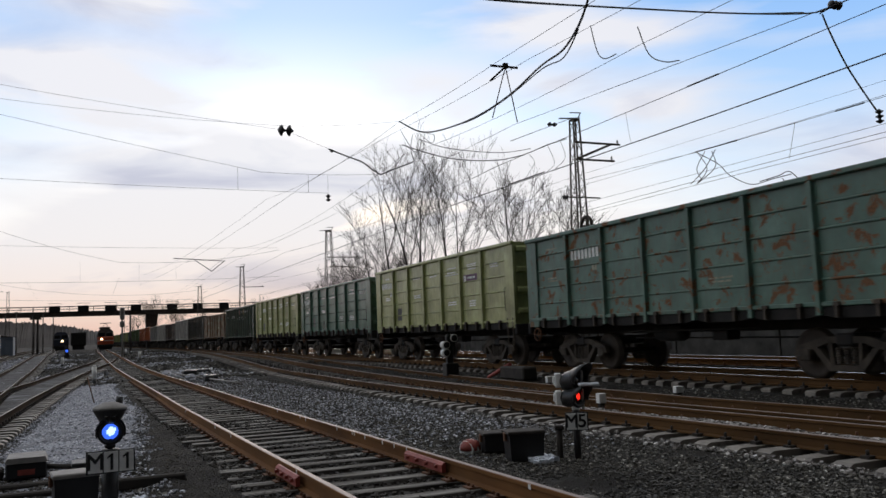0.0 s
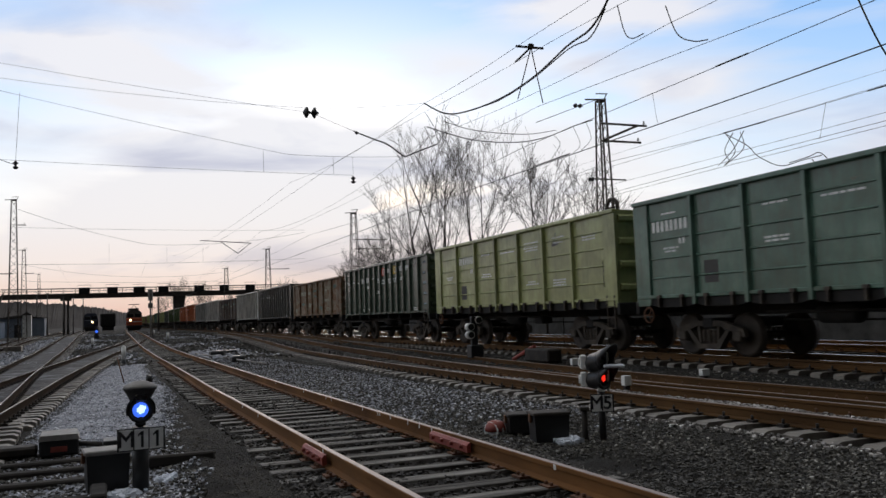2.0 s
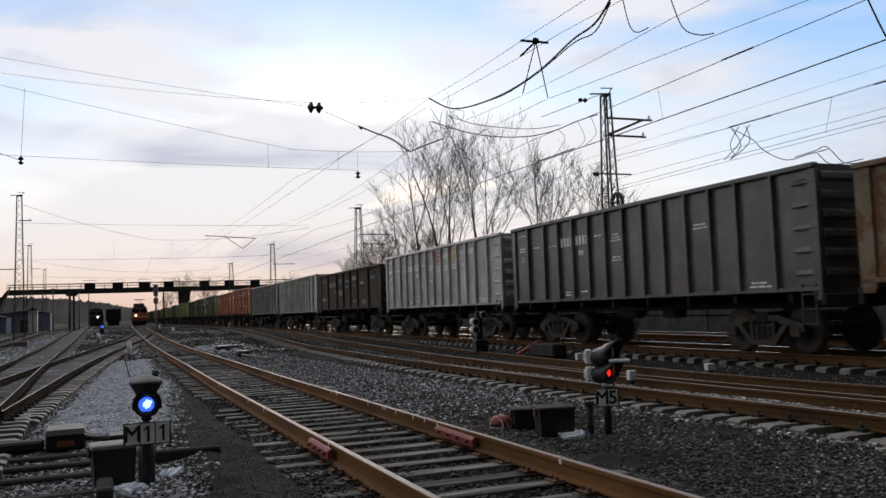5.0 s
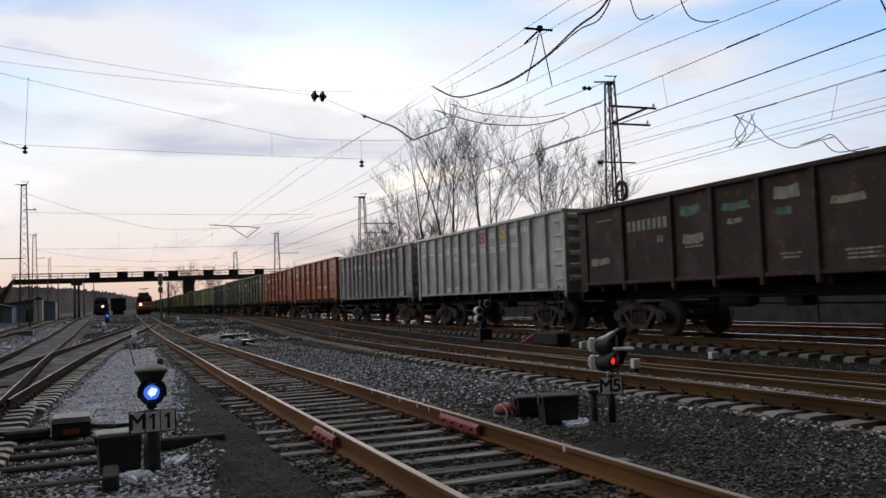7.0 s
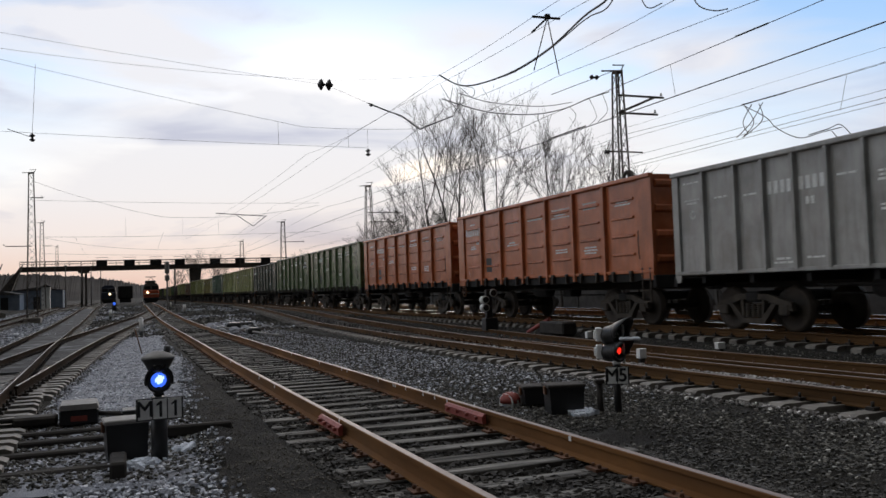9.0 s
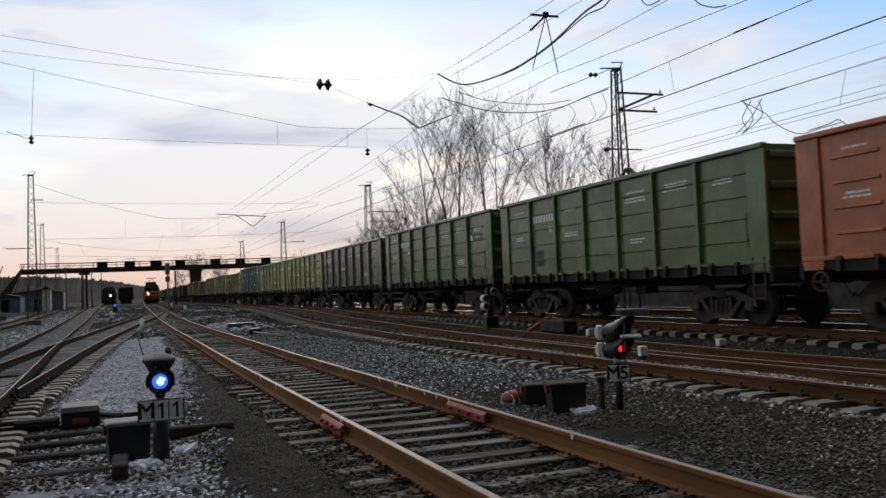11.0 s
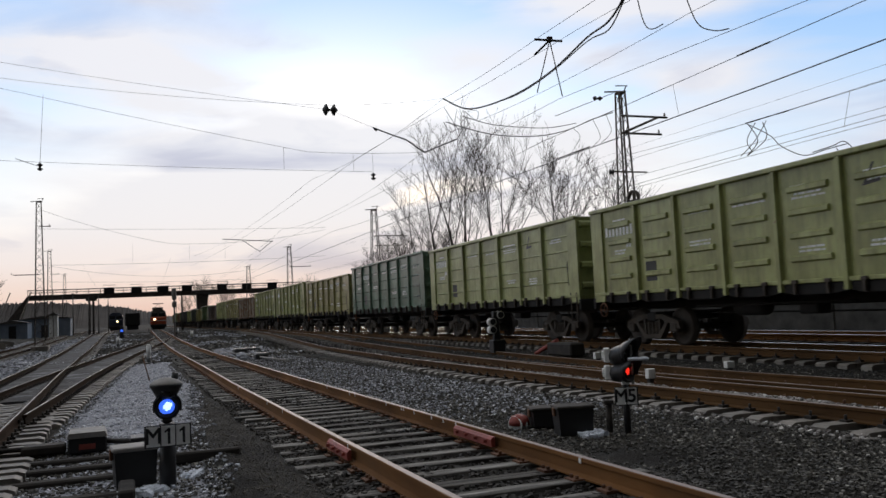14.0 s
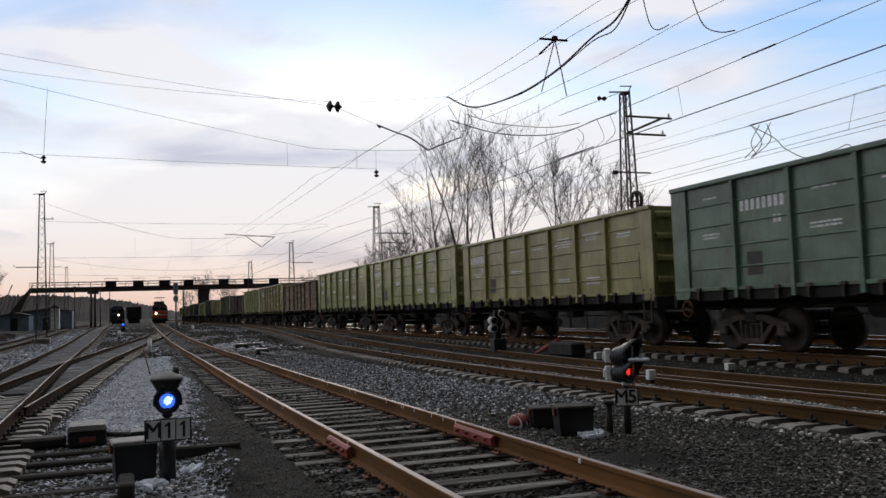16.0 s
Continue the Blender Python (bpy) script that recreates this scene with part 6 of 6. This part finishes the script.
# a heap of pale rubble and pipes beyond the siding
for k, (x, y, w, d, h) in enumerate(((5.55, 46, 0.7, 0.9, 0.35), (5.7, 39.5, 0.6, 0.8, 0.3), (6.7, 50.0, 0.9, 0.8, 0.22))):
    tagged(part("debris_block", Form().cbox((x - w / 2, y - d / 2, -0.85), (x + w / 2, y + d / 2, -0.75 + h), 0.06), BLACK), "dark block of old track gear lying in the ballast", "debris", "track debris")
for a, b in (((4.7, 52.5, -0.66), (5.5, 41.0, -0.62)), ((5.5, 41.0, -0.62), (5.95, 33.5, -0.60))):
    tagged(part("pale_pipe", Form().rod(a, b, 0.04, 8), LID), "pale pipe lying in the ballast", "pipe", "pale pipes")
rng_r = random.Random(5)
for k in range(60):
    x, y = rng_r.uniform(4.7, 6.4), rng_r.uniform(40, 54)
    s = rng_r.uniform(0.08, 0.22)
    f = Form().cbox((-s, -s, 0), (s, s, s * 1.1), s * 0.4)
    tagged(part("rubble_lump", f, PALE_STONES, at=pose(x, y, head(x, y) - 0.30, rng_r.uniform(-25, 25), rng_r.uniform(-25, 25), rng_r.uniform(0, 90))), "pale lump of rubble in the ballast", "rubble", "pale rubble")


def spot_snow(rng):
    x, y, r = ((0.15, 9.0, 0.15), (0.1, 8.85, 0.12), (5.45, 9.33, 0.12), (0.6, 9.6, 0.12), (5.35, 9.3, 0.08))[rng.integers(0, 5)]
    return x + rng.normal() * r * 0.6, y + rng.normal() * r * 0.7


scatter("snow_crumbs", SNOW, 260, spot_snow, 0.07, "crumbs of old snow on the ballast", 9, 0.02)


# ---- footbridge ----
def make_bridge():
    y, x0, x1 = 170.0, -17.2, 44.0
    b = thing("footbridge", "dark steel footbridge over the yard with railings and shields", "bridge", (0, y, 0))
    part("girder", Form().cbox((x0, -1.2, 6.35), (x1, 1.2, 7.15), 0.04), MAST, b, "dark plate girder")
    part("deck", Form().box((x0, -1.35, 7.15), (x1, 1.35, 7.27)), CONCRETE, b)
    for s in (-1.3, 1.3):
        rail = part("railing", Form().rod((x0, s, 8.2), (x1, s, 8.2), 0.05, 5).rod((x0, s, 7.75), (x1, s, 7.75), 0.035, 5), MAST, b)
        for k in range(31):
            x = x0 + (x1 - x0) * k / 30
            part("baluster", Form().rod((x, s, 7.2), (x, s, 8.25), 0.035, 4), MAST, rail)
    for x in (-3.4, 1.45, 6.2, 10.6, 17.2, 22.0, 27.0):
        sh = part("shield", Form().cbox((x - 0.95, -1.45, 7.1), (x + 0.95, -1.36, 8.30), 0.02), BLACK, b, "dark contact shield over the line")
        part("hoop", Form().line([(x - 1.1, -1.4, 8.3), (x - 1.1, -1.4, 8.75), (x + 1.1, -1.4, 8.75), (x + 1.1, -1.4, 8.3)], 0.04, 5), MAST, sh)
    part("pier", Form().prism([(12.4, 6.4), (14.7, 6.4), (13.7, -0.5), (12.6, -0.5)], -0.8, 0.8, "y"), MAST, b, "dark tapering pier")
    part("pier", Form().prism([(30.5, 6.4), (33.3, 6.4), (32.6, -0.5), (30.9, -0.5)], -0.8, 0.8, "y"), MAST, b, "dark tapering pier")
    part("pier_head", Form().cbox((-7.5, -1.0, 5.95), (-5.6, 1.0, 6.4), 0.05), MAST, b)
    for x in (-6.9, -6.2):
        part("pier_post", Form().rod((x, 0, -0.5), (x, 0, 6.0), 0.2, 8), MAST, b)
    stair = part("stair", Form().prism([(-17.2, 7.2), (-17.2, 6.5), (-19.6, 0.6), (-22.2, 0.6)], -1.2, 1.2, "y"), MAST, b, "steep covered stair")
    for dx in (0.0, -3.4):
        part("stair_rail", Form().rod((-16.6 + dx, -1.3, 7.9), (-18.9 + dx * 1.1, -1.3, 0.9), 0.10, 5), CONCRETE, stair)


make_bridge()

tall_signal = thing("colour_light_signal", "pale tall signal post with two heads beside the siding", "railway signal", (4.38, 90.0, -0.55))
part("post", Form().rod((0, 0, -0.1), (0, 0, 4.9), 0.09, 8), LID, tall_signal)
part("head", Form().cbox((-0.24, -0.15, 4.0), (0.24, 0.15, 5.25), 0.12), LID, tall_signal)
part("lower_head", Form().cbox((-0.24, -0.15, 3.25), (0.24, 0.15, 3.85), 0.1), LID, tall_signal)
part("ladder", Form().rod((0.2, 0.1, 0), (0.2, 0.1, 4.0), 0.025, 4), GALV, tall_signal)


# ---- distant rolling stock ----
LOCO_RED = plain("orange_red_enamel", (0.55, 0.11, 0.045), 0.5)
LOCO_DARK = plain("dark_blue_enamel", (0.035, 0.045, 0.075), 0.5)
GLASS = plain("dark_cab_glass", (0.02, 0.022, 0.026), 0.1)


def locomotive(label, x, y, z, front, roof, lit_offset, roof_gear):
    l = thing("locomotive", label, "locomotive", (x, y, z))
    part("body", Form().prism([(-1.5, 1.1), (1.5, 1.1), (1.55, 2.6), (1.35, 3.6), (0.8, 4.05), (-0.8, 4.05), (-1.35, 3.6), (-1.55, 2.6)], 0.3, 16, "y"), roof, l)
    nose = part("nose", Form().cbox((-1.48, 0.0, 1.05), (1.48, 0.3, 2.55), 0.12), front, l, "bright lower cab front" if front is LOCO_RED else "")
    part("stripe", Form().box((-1.4, -0.012, 1.72), (1.4, 0.0, 1.86)), WHITE if front is LOCO_RED else front, nose)
    for s in (-1, 1):
        part("cab_window", Form().cbox((s * 0.7 - 0.55, 0.24, 2.65), (s * 0.7 + 0.55, 0.32, 3.35), 0.03), GLASS, l)
    part("headlight", Form().turned([(0.2, 0), (0.2, 0.06), (0.1, 0.1)], 12, Matrix.Translation((lit_offset, 0.0, 2.1)) @ Euler((radians(90), 0, 0)).to_matrix().to_4x4()), LAMP_LIT, l, "lit warm headlight")
    part("buffer_beam", Form().cbox((-1.5, -0.1, 0.5), (1.5, 0.5, 1.05), 0.05), BLACK, l)
    part("underframe", Form().box((-1.2, 0.5, 0.1), (1.2, 15.5, 1.1)), BLACK, l)
    if roof_gear:
        part("pantograph", Form().line([(-0.8, 2, 4.05), (0, 1.0, 5.2), (0.8, 2, 4.05)], 0.06, 4).rod((-1.0, 1.0, 5.2), (1.0, 1.0, 5.2), 0.07, 4).cbox((-1.0, 3, 4.05), (1.0, 7, 4.5), 0.1), MAST, l)


locomotive("orange-fronted electric locomotive waiting far down the yard", 5.5, 176, -0.1, LOCO_RED, GALV, -0.7, True)
locomotive("dark locomotive with a lit headlight in the distance", -2.75, 200, -0.1, LOCO_DARK, LOCO_DARK, 0.3, False)
van = thing("parked_wagon", "dark covered wagon parked far down the yard", "freight wagon", (0.75, 196, 0))
part("body", Form().cbox((-1.55, 0, 0.9), (1.55, 13, 3.7), 0.15), UNDER, van)
part("underframe", Form().box((-1.2, 0.3, 0.0), (1.2, 12.7, 0.9)), BLACK, van)


# ---- far side: platform edge, fence, sheds, woods and hills ----
FENCE = rough_surface("grey_fence_concrete", (0.030, 0.028, 0.026), (0.095, 0.090, 0.084), 1.5, 20, 0.9, 0, 0.4)
for k in range(14):
    y = 6 + k * 6.0
    p = thing("fence_panel", "dark weathered fence panel beyond the main line", "fence", (24.5, y, -0.32), "concrete fence")
    part("slab", Form().cbox((-0.05, 0.05, 0), (0.05, 5.9, 1.1), 0.02), FENCE, p)
    part("fence_post", Form().cbox((-0.1, -0.1, 0), (0.1, 0.1, 1.2), 0.02), FENCE, p)
SHED = rough_surface("pale_blue_shed_metal", (0.13, 0.16, 0.20), (0.24, 0.28, 0.34), 1.0, 12, 0.7, 0.1, 0.3)
for x, y, w, d, h, lab in ((-12.5, 150, 7.5, 8, 3.0, "small pale blue trackside shed"), (-16.0, 140, 4, 6, 2.4, "low grey trackside hut"), (-9.8, 128, 1.1, 1.1, 3.2, "narrow white relay cabinet")):
    s = thing("shed", lab, "shed", (x, y, -0.3), "far sheds")
    part("wall", Form().cbox((-w / 2, -d / 2, 0), (w / 2, d / 2, h), 0.03), WHITE if w < 2 else SHED, s)
    part("roof", Form().prism([(-w / 2 - 0.2, h), (w / 2 + 0.2, h), (0, h + 0.5)], -d / 2 - 0.2, d / 2 + 0.2, "y"), FENCE, s)
    if w > 2:
        part("shed_door", Form().cbox((-0.5, -d / 2 - 0.03, 0), (0.5, -d / 2, 2.0), 0.01), BLACK, s)
for k, (x, y, h) in enumerate(((-8.0, 140, 6.5), (-6.2, 150, 6.2), (-10.8, 160, 7.0), (-5.0, 160, 6.8), (-3.8, 178, 7.0), (8.5, 150, 6.0), (9.5, 165, 6.2))):
    p = thing("lamp_post", "thin grey post far down the yard", "post", (x, y, -0.3), "far thin posts")
    part("shaft", Form().rod((0, 0, 0), (0, 0, h), 0.11, 6, 0.07), GALV, p)
    part("cap", Form().cbox((-0.2, -0.1, h), (0.2, 0.1, h + 0.15), 0.03), GALV, p)

# brownish haze of distance is put into the colour, so it is lighter
WOODS = rough_surface("hazy_bare_woods", (0.045, 0.040, 0.038), (0.12, 0.105, 0.095), 0.02, 0.25, 1.0, 0, 0.5)


def make_hill(label, y, x0, x1, height_at, seed):
    f = Form()
    n = 520
    rng = random.Random(seed)
    vs = []
    for i in range(n + 1):
        x = x0 + (x1 - x0) * i / n
        h = height_at(i / n) + 1.6 * noise.noise((x * 0.02, seed, 0)) + rng.uniform(-1.0, 1.8)
        vs += [(x, y - 60, -0.3), (x, y, max(0.0, h)), (x, y + 120, -0.3)]
    fs = []
    for i in range(n):
        fs += [(i * 3, (i + 1) * 3, (i + 1) * 3 + 1, i * 3 + 1), (i * 3 + 1, (i + 1) * 3 + 1, (i + 1) * 3 + 2, i * 3 + 2)]
    f.add(vs, fs)
    tagged(part("backdrop_hill", f, WOODS), label, "hill", kind="structure")


make_hill("low dark wooded ridge on the horizon", 900, -420, 90, lambda t: interp([(-420, 24), (-110, 27), (-45, 24), (-5, 19), (20, 12), (45, 6), (90, 3)], -420 + 510 * t), 3)
make_hill("low dark wooded ridge behind the train", 1100, 60, 1500, lambda t: 10 + 5 * math.sin(t * 9), 8)


def make_tree(label, x, y, z, height, seed, lean=(0, 0), trunks=1, dense=1.0, mat=None):
    """Bare tree: a tapered trunk that forks upwards into limbs and fine twigs."""
    rng = random.Random(seed)
    t = thing("bare_tree", label, "tree", (x, y, z), "leafless trees")
    trunk, crown = Form(), Form()

    def grow(p, d, length, r, level, form):
        steps = 4 if level < 2 else 3
        for k in range(steps):
            d = (d + Vector((rng.uniform(-1, 1), rng.uniform(-1, 1), rng.uniform(-0.35, 0.55))) * (0.08 if level < 2 else 0.20)).normalized()
            q = p + d * (length / steps)
            r2 = r * (1 - 0.5 / steps)
            form.rod(p, q, r, 5 if level < 1 else 3, r2, caps=False)
            if level > 0 or k >= 1:
                for _ in range(1 if level < 2 else 2):
                    if level < 4 and rng.random() < (0.95 if level < 2 else 0.80) * dense:
                        side = Vector((rng.uniform(-1, 1), rng.uniform(-1, 1), rng.uniform(0.0, 0.7))).normalized()
                        nd = (d * 0.95 + side * (0.85 if level else 0.62)).normalized()
                        grow(q, nd, length * rng.uniform(0.45, 0.70), max(0.0105, r2 * 0.52), level + 1, crown)
            p, r = q, r2
        if level < 3:
            grow(p, d, length * 0.55, max(0.0105, r * 0.75), level + 1, crown)
    for k in range(trunks):
        d = Vector((lean[0] + rng.uniform(-0.16, 0.16), lean[1] + rng.uniform(-0.12, 0.12), 1)).normalized()
        grow(Vector((rng.uniform(-0.6, 0.6) * (trunks > 1), rng.uniform(-0.6, 0.6) * (trunks > 1), -0.2)), d, height * 0.47, 0.0095 * height, 0, trunk)
    part("trunk", trunk, BARK, t)
    part("crown", crown, mat or TWIG, t, "fine leafless twigs")["kind"] = "stuff"


for k, (x, y, h, lx) in enumerate(((24.0, 67, 14.0, -0.20), (24.6, 64, 16.5, -0.16), (25.0, 61, 16.5, -0.05), (24.2, 58.5, 17.0, -0.03), (25.2, 55.5, 15.0, 0.02), (24.6, 52, 14.0, 0.03), (25.0, 48.5, 13.0, 0.05), (24.2, 43.4, 11.0, 0.0), (25.2, 41.5, 10.6, 0.10))):
    make_tree("tall leafless tree with upswept grey branches behind the train", x, y, -0.3, h, 40 + k, (lx, 0.0), 1)
for k, (x, y, h) in enumerate(((29, 92, 10.5), (30, 86, 11.5), (31, 80, 10.5), (30, 98, 10.0), (28, 104, 9.0), (29.5, 89, 11.0), (40, 200, 12), (48, 230, 12), (36, 220, 10), (30, 215, 9), (17, 225, 12.5), (20, 232, 13.5), (23, 222, 12), (26, 228, 10.5), (14.5, 235, 9))):
    make_tree("low brown leafless thicket tree beyond the main line", x, y, -0.3, h, 80 + k, (0, 0), 2, 1.0)
make_tree("thin pale leafless tree beside the footbridge stair", -17.5, 128, 0.3, 9.5, 131, (0, 0), 1)
make_tree("thin pale leafless tree past the yard", -22.0, 150, 0.3, 12, 133, (0, 0), 1)


# ---- motion: the train rolls past, its wheels turning ----
def motions():
    for i, w in enumerate(wagons):
        walk(w, [(t, wagon_pose(i, t)) for t, _ in DRIFT])
    # wheels turn with the way run; wheelsets at the same place in their bogie share one turning
    turns = {}
    for w in wagons:
        for o in w.children_recursive:
            if not o.name.startswith("wheelset"):
                continue
            y = round(o.location.y, 3)
            if y not in turns:
                rows = [(k / FPS, pose(0, y, 0.475, math.degrees((wagon_middle(0, 0) - wagon_middle(0, k / FPS)) / 0.475))) for k in range(481)]
                walk(o, rows)
                turns[y] = o.animation_data
            else:
                o.rotation_mode = "QUATERNION"
                data = o.animation_data_create()
                data.action = turns[y].action
                data.action_slot = turns[y].action_slot


motions()
